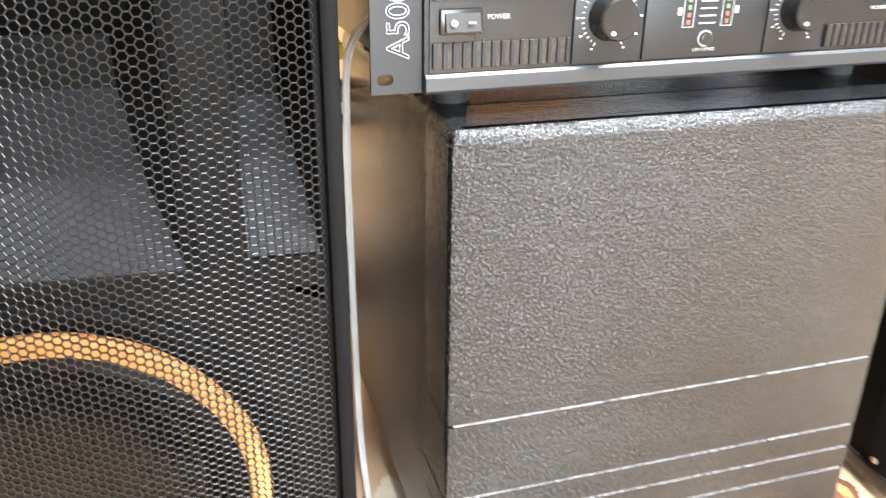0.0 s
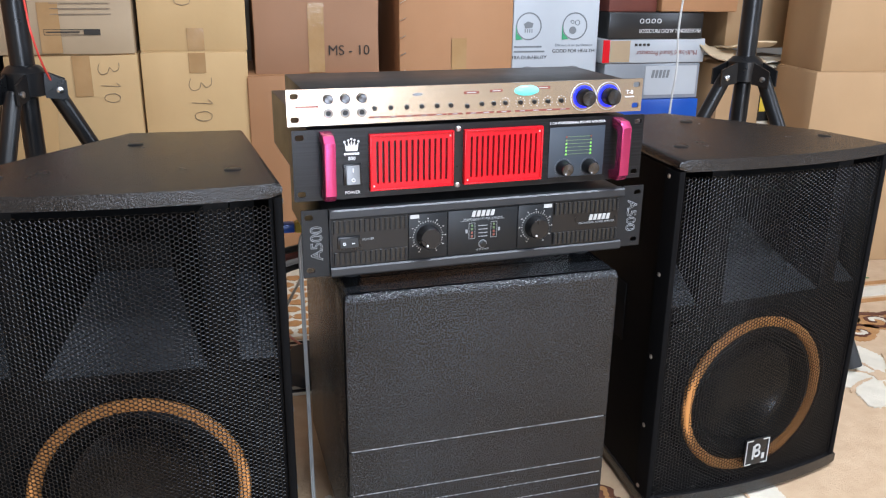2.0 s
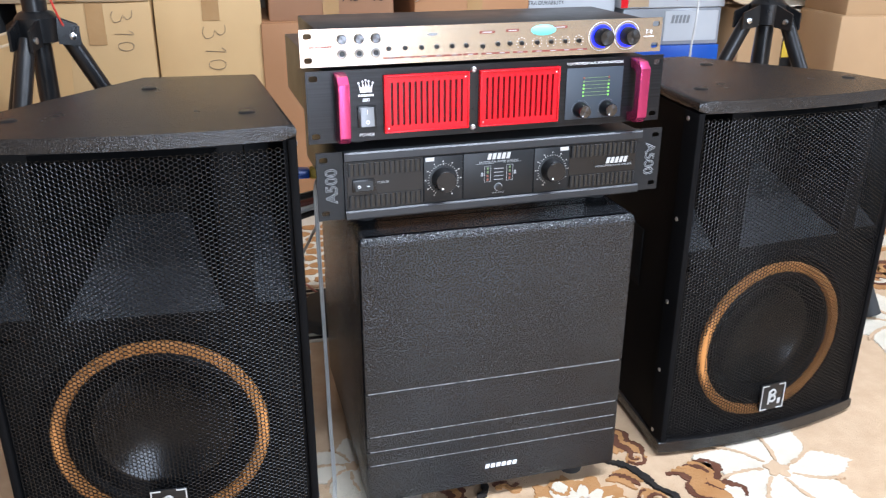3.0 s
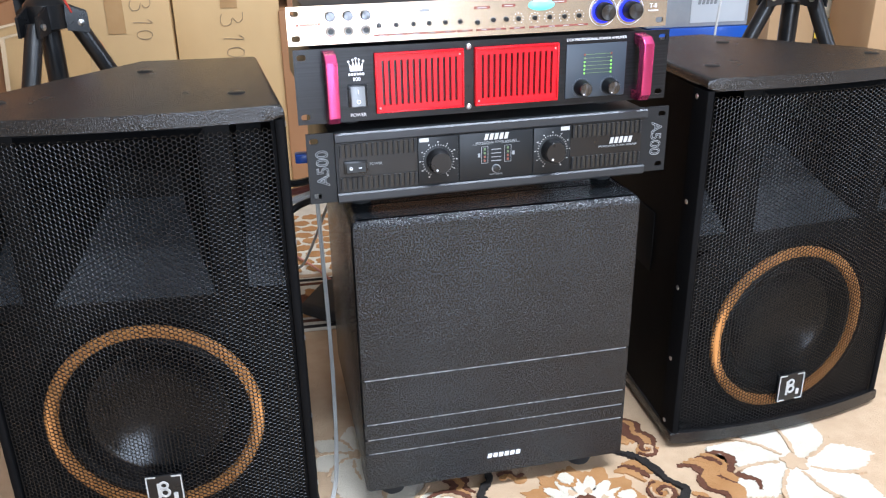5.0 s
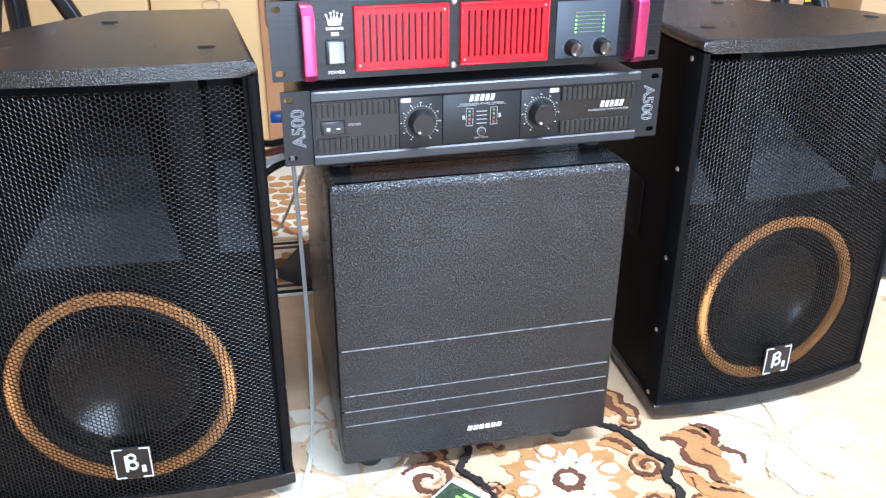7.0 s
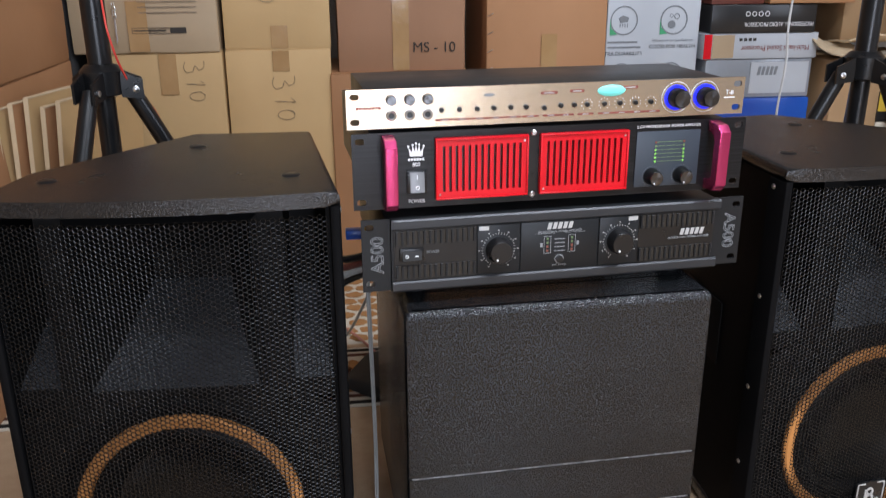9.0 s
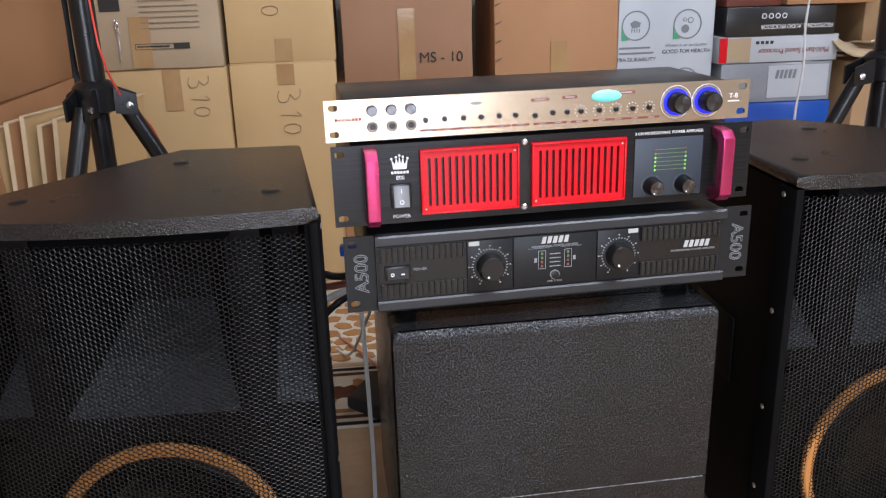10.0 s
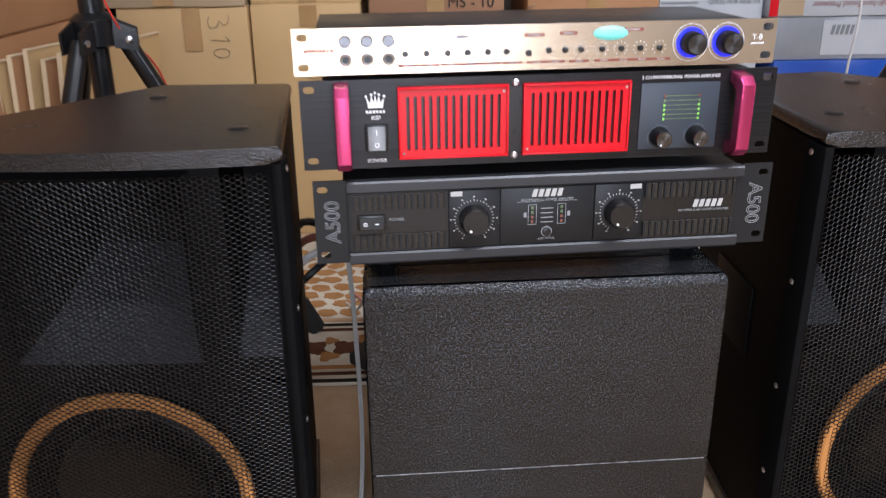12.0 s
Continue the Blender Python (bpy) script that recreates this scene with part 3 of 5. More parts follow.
def grey_amplifier():
    h, D = 0.0885, 0.30
    t = thing("power_amplifier", pose(0.361, 0.823, 0.461, 0, 0, 4.3), "dark grey two-channel power amplifier resting on the subwoofer", "amplifier", "rack units")
    for x0, x1 in ((0.0, 0.0335), (U - 0.0325, U)):
        part("rack_ear", slotted_ear(x0, x1, h, (0.0095, h - 0.0095)), AMP_FACE, t, "dark grey rack ear with slots")
    part("chassis", box(0.03, U - 0.03, 0.004, D, 0.004, h - 0.004, bevel=0.001), CHASSIS, t)
    for x in (0.07, U - 0.07):
        for y in (0.05, D - 0.04):
            part("foot", lathe([(0, -0.024), (0.013, -0.024), (0.015, 0.004), (0, 0.004)], pose(x, y, 0), 18), RUBBER, t)
    fx0, fx1 = 0.0340, 0.4480
    part("face_panel", box(fx0, fx1, -0.004, 0.0035, 0.012, h - 0.012), AMP_FACE, t)
    for z0, z1 in ((0.0, 0.0125), (h - 0.0125, h)):
        part("face_rail", prism([(-0.0085, z0 + 0.002), (-0.007, z0), (0.0035, z0), (0.0035, z1), (-0.007, z1), (-0.0085, z1 - 0.002)], fx0, fx1, axis="x"), AMP_RAIL, t, "grey aluminium rail")
    # vents: a recessed brown mesh behind upright bars
    for vx0, vx1 in ((0.0400, 0.1325), (0.3440, 0.4385)):
        v = part("vent_panel", box(vx0 - 0.003, vx1 + 0.003, -0.0055, -0.0041, 0.013, h - 0.013), BLACK, t)
        for z0, z1 in ((0.016, 0.032), (0.058, 0.074)):
            part("vent_mesh", box(vx0, vx1, -0.0066, -0.0056, z0, z1), MESH_BROWN, v, "brownish mesh behind the vent")
            n = 14
            for i in range(n + 1):
                x = vx0 + (vx1 - vx0) * i / n
                part("vent_bar", VBAR, AMP_FACE, v).matrix_basis = Matrix.Translation((x, -0.0067, (z0 + z1) / 2))
    # power rocker
    s = part("rocker_switch", box(0.043, 0.072, -0.0085, -0.006, 0.037, 0.053, bevel=0.001), BLACK, t)
    part("rocker", prism([(-0.0086, 0.0395), (-0.0125, 0.0395), (-0.010, 0.0505), (-0.0086, 0.0505)], 0.046, 0.069, axis="x"), RUBBER, s)
    bm = add_ring_front(bmesh.new(), 0.051, -0.0122, 0.045, 0.0012, 0.002, 0.001, 14)
    add_box(bm, 0.0605, 0.0645, -0.0135, -0.0122, 0.0445, 0.0455)
    part("switch_marks", bm, WHITE_INK, s)
    lettering("POWER", 0.0045, 0.083, -0.0062, 0.047, GREY_INK, t)
    # channel panels with knobs
    for cx, x0, x1 in ((0.1625, 0.1365, 0.1885), (0.3155, 0.2895, 0.3405)):
        p = part("channel_panel", box(x0, x1, -0.0065, -0.0042, 0.0135, h - 0.0135, bevel=0.0008), AMP_FACE, t)
        dial_knob(cx, -0.0065, 0.044, 0.0150, p)
        bm = bmesh.new()
        for i in range(31):
            a = radians(-150 + 300 * i / 30)
            r0, r1 = (0.0190, 0.0208) if i % 3 else (0.0190, 0.0216)
            s0, c0 = math.sin(a), math.cos(a)
            w = 0.0003
            add_prism(bm, [(cx + r0 * s0 - w * c0, 0.044 + r0 * c0 + w * s0), (cx + r0 * s0 + w * c0, 0.044 + r0 * c0 - w * s0),
                           (cx + r1 * s0 + w * c0, 0.044 + r1 * c0 - w * s0), (cx + r1 * s0 - w * c0, 0.044 + r1 * c0 + w * s0)], -0.0069, -0.0064, axis="y")
        for i in range(11):
            a = radians(-150 + 30 * i)
            add_box(bm, cx + 0.0239 * math.sin(a) - 0.0009, cx + 0.0239 * math.sin(a) + 0.0009, -0.0069, -0.0064, 0.044 + 0.0239 * math.cos(a) - 0.0006, 0.044 + 0.0239 * math.cos(a) + 0.0006)
        part("dial_scale", bm, BADGE_INK, p, "white dial scale with small marks")
        cap = box(0, 0.012, -0.0069, -0.0064, 0, 0.005)
        ob = part("channel_tag", cap, BADGE_INK, p)
        ob.location = (x0 + 0.002 if cx < 0.2 else x1 - 0.014, 0, 0.069)
    # centre panel: maker's mark, meter and bypass button
    p = part("centre_panel", box(0.1900, 0.2880, -0.0065, -0.0042, 0.0135, h - 0.0135, bevel=0.0008), AMP_FACE, t)
    for ox, oz, k in ((0.239, 0.0690, 1.0), (0.4120, 0.0500, 1.0)):
        bm = bmesh.new()
        for i in range(5):
            x = ox - 0.0165 * k + i * 0.0066 * k
            add_prism(bm, [(x, oz - 0.004), (x + 0.0046, oz - 0.004), (x + 0.0066, oz + 0.004), (x + 0.002, oz + 0.004)], -0.0072, -0.0064, axis="y")
        part("maker_mark", bm, BADGE_INK, t, "white slanted maker's mark")
    lettering("PROFESSIONAL POWER AMPLIFIER", 0.0036, 0.239, -0.0067, 0.0615, GREY_INK, p)
    lettering("PROFESSIONAL POWER AMPLIFIER", 0.0036, 0.408, -0.0066, 0.0425, GREY_INK, t)
    bm = box(0.2075, 0.2325, -0.0069, -0.0064, 0.0595, 0.0598)
    add_box(bm, 0.2455, 0.2705, -0.0069, -0.0064, 0.0595, 0.0598)
    for x in (0.2235, 0.2545):
        for x0, x1, z0, z1 in ((x - 0.0045, x + 0.0045, 0.056, 0.0565), (x - 0.0045, x + 0.0045, 0.0345, 0.035), (x - 0.0045, x - 0.004, 0.035, 0.056), (x + 0.004, x + 0.0045, 0.035, 0.056)):
            add_box(bm, x0, x1, -0.0069, -0.0064, z0, z1)
        add_box(bm, x - 0.009 if x < 0.239 else x + 0.006, x - 0.006 if x < 0.239 else x + 0.009, -0.0069, -0.0064, 0.043, 0.048)
    for i in range(4):
        add_box(bm, 0.2325, 0.2455, -0.0069, -0.0064, 0.0365 + i * 0.005, 0.0375 + i * 0.005)
    part("meter_print", bm, GREY_INK, p)
    for x in (0.2235, 0.2545):
        for i in range(4):
            part("meter_lamp", box(x - 0.0012, x + 0.0012, -0.0072, -0.0064, 0.0365 + i * 0.005, 0.0393 + i * 0.005), (DIM_RED, DIM_RED, DIM_GREEN, DIM_GREEN)[i], p)
    bm = add_ring_front(bmesh.new(), 0.239, -0.0064, 0.0265, 0.0048, 0.0058, 0.0004, 24)
    part("button_ring", bm, GREY_INK, p)
    part("bypass_button", lathe([(0.0045, 0), (0.0045, 0.003), (0.003, 0.0035), (0, 0.003)], facing(0.239, -0.0064, 0.0265), 20), BLACK, p)
    lettering("LIMIT BYPASS", 0.003, 0.239, -0.0067, 0.0188, GREY_INK, p)
    lettering("A500", 0.021, 0.0185, -0.0004, 0.045, GREY_INK, t, turn=-90, outline=0.0004)
    lettering("A500", 0.021, U - 0.017, -0.0004, 0.045, GREY_INK, t, turn=90, outline=0.0004)
    return t


VBAR = mesh_of(box(-0.0015, 0.0015, -0.0016, 0.001, -0.0082, 0.0082, bevel=0.0004, seg=1), "vent_bar")
VBAR.materials.append(AMP_FACE)


def louvre_plate(x0, x1, z0, z1, parent):
    """A raised red plate with upright slots cut through."""
    bm = bmesh.new()
    n, s0, s1 = 13, z0 + 0.009, z1 - 0.009
    a, b = x0 + 0.006, x1 - 0.006
    pitch = (b - a) / n
    add_box(bm, x0, x1, -0.006, -0.0005, z0, s0)
    add_box(bm, x0, x1, -0.006, -0.0005, s1, z1)
    xs = [x0] + [v for i in range(n) for v in (a + (i + 0.29) * pitch, a + (i + 0.71) * pitch)] + [x1]
    for l, r in zip(xs[::2], xs[1::2]):
        add_box(bm, l, r, -0.006, -0.0005, s0, s1)
    bmesh.ops.remove_doubles(bm, verts=bm.verts, dist=1e-5)
    p = part("louvre_plate", bm, RED, parent, "red painted vent plate with upright slots")
    bm = bmesh.new()
    for l, r, c, d in ((x0, x1, z1 - 0.0022, z1), (x0, x1, z0, z0 + 0.0022), (x0, x0 + 0.0022, z0 + 0.0022, z1 - 0.0022), (x1 - 0.0022, x1, z0 + 0.0022, z1 - 0.0022)):
        add_box(bm, l, r, -0.0078, -0.0058, c, d, bevel=0.0007)
    part("plate_rim", bm, RED, p)
    for sx, sz in ((x1 - 0.005, z1 - 0.006), (x0 + 0.005, z0 + 0.006)):
        part("screw", lathe([(0.0014, 0.0), (0.0012, 0.0006), (0.0005, 0.0002), (0, 0.0002)], facing(sx, -0.006, sz), 12), STEEL, p)
    return p


def red_amplifier():
    h, D = 0.0885, 0.36
    t = thing("power_amplifier", pose(0.354, 0.826, 0.5605, 0, 0, 4.3), "black power amplifier with red vent plates and magenta handles, stacked", "amplifier", "rack units")
    for x0, x1 in ((0.0, 0.034), (U - 0.034, U)):
        part("rack_ear", slotted_ear(x0, x1, h, (0.009, h - 0.009)), BRUSHED, t, "black brushed rack ear with slots")
    part("face_panel", box(0.0341, U - 0.0341, 0, 0.003, 0, h), BRUSHED, t, "black brushed aluminium face")
    part("chassis", box(0.022, U - 0.022, 0.0032, D, 0.002, h - 0.002, bevel=0.001), CHASSIS, t)
    for x in (0.07, U - 0.07):
        for y in (0.05, D - 0.04):
            part("foot", lathe([(0, -0.0125), (0.010, -0.0125), (0.012, 0.003), (0, 0.003)], pose(x, y, 0), 16), RUBBER, t)
    louvre_plate(0.0945, 0.2045, 0.009, 0.0805, t)
    louvre_plate(0.2190, 0.3285, 0.009, 0.0805, t)
    part("vent_backing", box(0.095, 0.328, -0.0004, -0.0001, 0.012, 0.078), BLACK, t)
    for z in (0.0815, 0.008):
        part("bolt", lathe([(0.0038, 0), (0.0036, 0.002), (0.0022, 0.003), (0.0016, 0.0022), (0, 0.0022)], facing(0.2118, 0, z), 16), STEEL, t, "bright socket bolt")
    # handles: a rounded bar standing out on two posts
    for x in (0.0405, 0.4400):
        bm = prism([(0.0, 0.002), (-0.022, 0.004), (-0.030, 0.012), (-0.030, h - 0.012), (-0.022, h - 0.004), (0.0, h - 0.002),
                    (0.0, h - 0.014), (-0.016, h - 0.016), (-0.019, h - 0.022), (-0.019, 0.022), (-0.016, 0.016), (0.0, 0.014)], x - 0.0072, x + 0.0072, axis="x", bevel=0.0015)
        hnd = part("handle", bm, PINK, t, "magenta anodised handle")
        for z in (0.009, h - 0.009):
            part("screw", lathe([(0.0028, 0), (0.0028, 0.0012), (0.0012, 0.0006), (0, 0.0004)], facing(x, -0.0225, z), 12), STEEL, hnd)
    # crown mark
    cx, z0 = 0.0730, 0.0605
    crown = [(-0.0085, 0), (-0.0105, 0.012), (-0.006, 0.0055), (-0.0045, 0.014), (-0.0018, 0.006), (0, 0.015), (0.0018, 0.006), (0.0045, 0.014), (0.006, 0.0055), (0.0105, 0.012), (0.0085, 0)]
    crown = [(x * 0.84, z * 0.9) for x, z in crown]
    bm = prism([(cx + x, z0 + z) for x, z in crown], -0.0006, 0.0001, axis="y")
    for x, z in ((-0.0105, 0.0128), (-0.0045, 0.0148), (0, 0.0165), (0.0045, 0.0148), (0.0105, 0.0128)):
        add_lathe(bm, [(0, 0.0006), (0.0013, 0.0006), (0.0013, 0)], facing(cx + x * 0.84, 0, z0 + z * 0.9), 10)
    for i in range(6):
        add_box(bm, cx - 0.0095 + i * 0.0033, cx - 0.0072 + i * 0.0033, -0.0006, 0.0001, 0.0555, 0.0582)
    part("crown_mark", bm, WHITE_INK, t, "white crown mark over a line of plain bars")
    lettering("800", 0.0062, cx, -0.0004, 0.0508, WHITE_INK, t)
    lettering("POWER", 0.0056, cx, -0.0004, 0.0075, WHITE_INK, t)
    s = part("rocker_switch", box(cx - 0.0115, cx + 0.0115, -0.003, 0.0, 0.0175, 0.0445, bevel=0.001), BLACK, t)
    part("rocker", prism([(-0.0031, 0.0195), (-0.0075, 0.0195), (-0.0045, 0.0425), (-0.0031, 0.0425)], cx - 0.0085, cx + 0.0085, axis="x", bevel=0.0004), ROCKER_GREY, s, "grey translucent rocker")
    bm = add_ring_front(bmesh.new(), cx, -0.0068, 0.025, 0.0016, 0.0024, 0.0012, 16)
    add_box(bm, cx - 0.0004, cx + 0.0004, -0.0066, -0.005, 0.0345, 0.0395)
    part("switch_marks", bm, WHITE_INK, s)
    # meter window and two knobs
    w = part("meter_window", box(0.3405, 0.4230, -0.0015, 0.0, 0.0085, 0.0765, bevel=0.0008), DARK_GLASS, t, "grey smoked meter window")
    bm = bmesh.new()
    for i in range(6):
        add_box(bm, 0.3665, 0.402, -0.0019, -0.0014, 0.0395 + i * 0.0047, 0.0399 + i * 0.0047)
    part("meter_lines", bm, GREEN_LINE, w)
    for i in range(6):
        for x in (0.3655, 0.402):
            part("meter_lamp", box(x - 0.001, x + 0.001, -0.0022, -0.0014, 0.0385 + i * 0.0047, 0.0408 + i * 0.0047), GREEN_LED if i < 4 else (GREEN_LINE if i == 4 else RED_INK), w, "small green lamp")
    lettering("2 CH PROFESSIONAL POWER AMPLIFIER", 0.0046, 0.3815, -0.0004, 0.0820, WHITE_INK, t)
    for x in (0.3625, 0.4010):
        k = dial_knob(x, -0.0015, 0.0215, 0.0098, w, KNOB_FACE)
        bm = bmesh.new()
        for i in range(21):
            a = radians(-140 + 14 * i)
            add_lathe(bm, [(0, 0.0004), (0.0004, 0.0004), (0.0004, 0)], facing(x + 0.0122 * math.sin(a), -0.0015, 0.0215 + 0.0122 * math.cos(a)), 6)
        part("dial_dots", bm, GREY_INK, w)
    return t


def mixer():
    h, D = 0.044, 0.165
    t = thing("audio_processor", pose(0.350, 0.831, 0.653, 0, 0, 4.3), "slim champagne-gold audio processor with blue-lit knobs on top of the stack", "audio processor", "rack units")
    for x0, x1 in ((0.0, 0.024), (U - 0.024, U)):
        part("rack_ear", slotted_ear(x0, x1, h, (0.008, h - 0.008)), GOLD, t)
    part("face_panel", box(0.0241, U - 0.0241, 0, 0.003, 0, h), GOLD, t, "champagne brushed aluminium face")
    part("chassis", box(0.022, U - 0.022, 0.0032, D, 0.001, h - 0.0015, bevel=0.001), CHASSIS, t, "dark brown-black steel lid")
    for x in (0.06, U - 0.06):
        for y in (0.03, D - 0.03):
            part("foot", lathe([(0, -0.0035), (0.009, -0.0035), (0.009, 0.002), (0, 0.002)], pose(x, y, 0), 14), RUBBER, t)
    for x in (0.0500, 0.0708, 0.0915):
        part("jack_knob", lathe([(0.0062, 0), (0.0058, 0.006), (0.005, 0.007), (0, 0.007)], facing(0, 0, 0), 24), KNOB_FACE, t, "small dark turned knob").location = (x, 0, 0.0318)
        j = part("jack_socket", lathe([(0.0060, 0), (0.0060, 0.002), (0.0045, 0.0026), (0.0036, 0.0022), (0.0034, 0.0005)], facing(x, 0, 0.0145), 24), STEEL, t, "steel jack socket")
        part("socket_hole", lathe([(0.0036, 0.0012), (0, 0.0012)], facing(x, 0, 0.0145), 16), BLACK, j)
    for px in (722, 756, 790, 822, 855, 885, 921, 954, 981, 1007, 1042, 1074, 1106, 1138):
        x = (px - 541) / 791 * U - 0.003
        z = 0.0185 if px != 921 else 0.0165
        k = part("trim_knob", lathe([(0.0031, 0), (0.0029, 0.0025), (0.0022, 0.003), (0, 0.003)], facing(x, 0, z), 16), BLACK, t)
        if px > 1000:
            bm = bmesh.new()
            for i in range(9):
                a = radians(-140 + 35 * i)
                add_lathe(bm, [(0, 0.0003), (0.0005, 0.0003), (0.0005, 0)], facing(x + 0.0065 * math.sin(a), 0, z + 0.0065 * math.cos(a)), 6)
            part("dial_dots", bm, WHITE_INK, k)
    # red print strips with white bars in place of small print
    for i, px in enumerate((722, 756, 790, 822, 855, 890, 930, 960, 1000, 1042, 1074, 1106, 1138)):
        x = (px - 541) / 791 * U
        ps = part("print_strip", box(x - 0.0099, x + 0.0099, -0.0003, 0.0001, 0.0062, 0.0084), RED_INK, t, "small red printed strip")
        part("print_bar", box(x - 0.0038, x + 0.0038, -0.0005, -0.0002, 0.0069, 0.0077), BADGE_INK, ps)
    for x, z, w in ((0.2345, 0.0335, 0.010), (0.2685, 0.0345, 0.0085), (0.334, 0.0365, 0.010)):
        ps = part("print_strip", box(x - w, x + w, -0.0003, 0.0001, z - 0.0016, z + 0.0016), RED_INK, t, "small red printed strip")
        part("print_bar", box(x - w * 0.65, x + w * 0.65, -0.0005, -0.0002, z - 0.0006, z + 0.0006), BADGE_INK, ps)
    bm = bmesh.new()
    for i in range(8):
        add_box(bm, 0.0105 + i * 0.0036, 0.0132 + i * 0.0036, -0.0003, 0.0001, 0.0215, 0.0250)
    part("maker_mark", bm, RED_INK, t, "red maker's mark as plain bars")
    bm = lathe([(0, 0.0003), (0.0075, 0.0003), (0.0075, 0)], facing(0, 0, 0), 24)
    ob = part("print_oval", bm, GREY_INK, t)
    ob.matrix_basis = Matrix.Translation((0.163, 0, 0.0335)) @ Matrix.Diagonal((0.9, 1, 0.22, 1))
    bm = lathe([(0, 0.0012), (0.9, 0.0012), (1.0, 0.0)], facing(0, 0, 0), 40)
    ob = part("display_window", bm, CYAN_LED, t, "glowing cyan oval display")
    ob.matrix_basis = Matrix.Translation((0.311, 0, 0.0335)) @ Matrix.Diagonal((0.0175, 1, 0.0068, 1))
    for x in (0.3935, 0.4307):
        g = part("light_ring", lathe([(0.0108, 0), (0.0108, 0.0016), (0.0150, 0.0016), (0.0150, 0)], facing(x, 0, 0.0225), 40), BLUE_LED, t, "glowing blue ring round the knob")
        part("dial_ring", add_ring_front(bmesh.new(), x, 0.0, 0.0225, 0.0180, 0.0185, 0.0004, 44), WHITE_INK, t)
        k = part("volume_knob", lathe([(0.0118, 0.0), (0.0118, 0.003), (0.0110, 0.016), (0.0100, 0.0175), (0, 0.0175)], facing(x, 0, 0.0225), 40), BLACK, t)
        part("knob_cap", lathe([(0.0098, 0.0175), (0.0094, 0.0183), (0, 0.0183)], facing(0, 0, 0), 32), KNOB_FACE, k, "turned metal knob cap").location = (x, 0, 0.0225)
    lettering("T-8", 0.0075, 0.463, -0.0003, 0.026, WHITE_INK, t)
    bm = box(0.4565, 0.4705, -0.0003, 0.0001, 0.0195, 0.0207)
    part("small_print", bm, WHITE_INK, t)
    return t


grey_amplifier()
red_amplifier()
mixer()


# ---- cartons ----
def carton(x0, x1, y0, y1, z0, z1, material, label, yaw=0.0, tape=(), tape_z=None, category="carton", group="stacked cartons", flaps=True):
    """A closed box with a slight lid seam; tape: strips on its front as (x, z0, z1) from the box's lower left."""
    w, d, h = x1 - x0, y1 - y0, z1 - z0
    t = thing("carton", pose(x0, y0, z0, 0, 0, yaw), label, category, group)
    bm = box(0, w, 0, d, 0, h, bevel=0.004, seg=2)
    bmesh.ops.subdivide_edges(bm, edges=[e for e in bm.edges if e.calc_length() > 0.1], cuts=3, use_grid_fill=True)
    for v in bm.verts:
        v.co += Vector(noise.noise_vector(v.co * 9 + Vector((x0 * 13, y0, z0 * 7)))) * 0.0022
    part("box_body", bm, material, t)
    for i in (0, 1):
        part("top_flap", box(0.003, w - 0.003, 0.003 if i == 0 else d / 2 + 0.002, d / 2 - 0.002 if i == 0 else d - 0.003, h - 0.0005, h + 0.0028, bevel=0.0008), material, t)
    for sx, a, b in tape:
        part("tape", box(sx - 0.022, sx + 0.022, -0.0032, -0.0022, a, b), TAPE, t, "glossy brown packing tape")
    return t


def scrawl(parent, strokes, material=PENCIL, r=0.0008):
    """Handwriting strokes drawn as fine tubes lying on a box front."""
    for pts in strokes:
        part("pen_stroke", tube([(x, -0.0028, z) for x, z in pts], r, 5), material, parent)


def digits_310(parent, cx, cz, s):
    """3, 1, 0 written sideways, reading downwards."""
    f = lambda u, v: (cx + v * s, cz - u * s)  # noqa: E731
    three = [f(u, v) for u, v in ((-0.98, 0.42), (-0.72, 0.40), (-0.60, 0.18), (-0.80, 0.02), (-0.55, -0.08), (-0.50, -0.36), (-0.72, -0.46), (-0.95, -0.38))]
    one = [f(u, v) for u, v in ((-0.12, 0.22), (0.05, 0.40), (0.02, 0.0), (0.0, -0.40))]
    zero = [f(u, v) for u, v in ((0.5, 0.35), (0.36, 0.15), (0.42, -0.25), (0.62, -0.3), (0.74, 0.0), (0.66, 0.3), (0.48, 0.33))]
    scrawl(parent, (three, one, zero))


c = carton(-0.275, 0.050, 2.195, 2.55, 0.0, 0.607, TAN, "tan cardboard carton with handwritten digits and tape", tape=((0.185, 0.50, 0.605),))
digits_310(c, 0.252, 0.527, 0.060)
c = carton(0.056, 0.333, 2.20, 2.55, 0.0, 0.610, TAN, "tan cardboard carton with handwritten digits below the seam", tape=((0.145, 0.555, 0.608),))
digits_310(c, 0.150, 0.475, 0.068)
c = carton(0.058, 0.335, 2.205, 2.55, 0.612, 1.06, TAN, "tan cardboard carton stacked on another, with tape at its seam", tape=((0.143, 0.002, 0.06),))
digits_310(c, 0.115, 0.165, 0.062)
c = carton(-0.318, 0.048, 2.185, 2.52, 0.6085, 0.93, GREY_CARD, "greyish wrapped carton with printed label, upside down on another", yaw=1.0)
bm = box(0.075, 0.125, -0.004, -0.0024, 0.145, 0.215)
part("label_patch", bm, BLACK_INK, c, "dark square print")
lettering("PM10", 0.055, 0.215, -0.0028, 0.195, BLACK_INK, c, turn=180)
bm = bmesh.new()
for i in range(6):
    add_box(bm, 0.17, 0.315 - 0.03 * (i % 2) * (i > 3), -0.0034, -0.0026, 0.10 + i * 0.0135, 0.1022 + i * 0.0135)
part("small_print", bm, PENCIL, c)
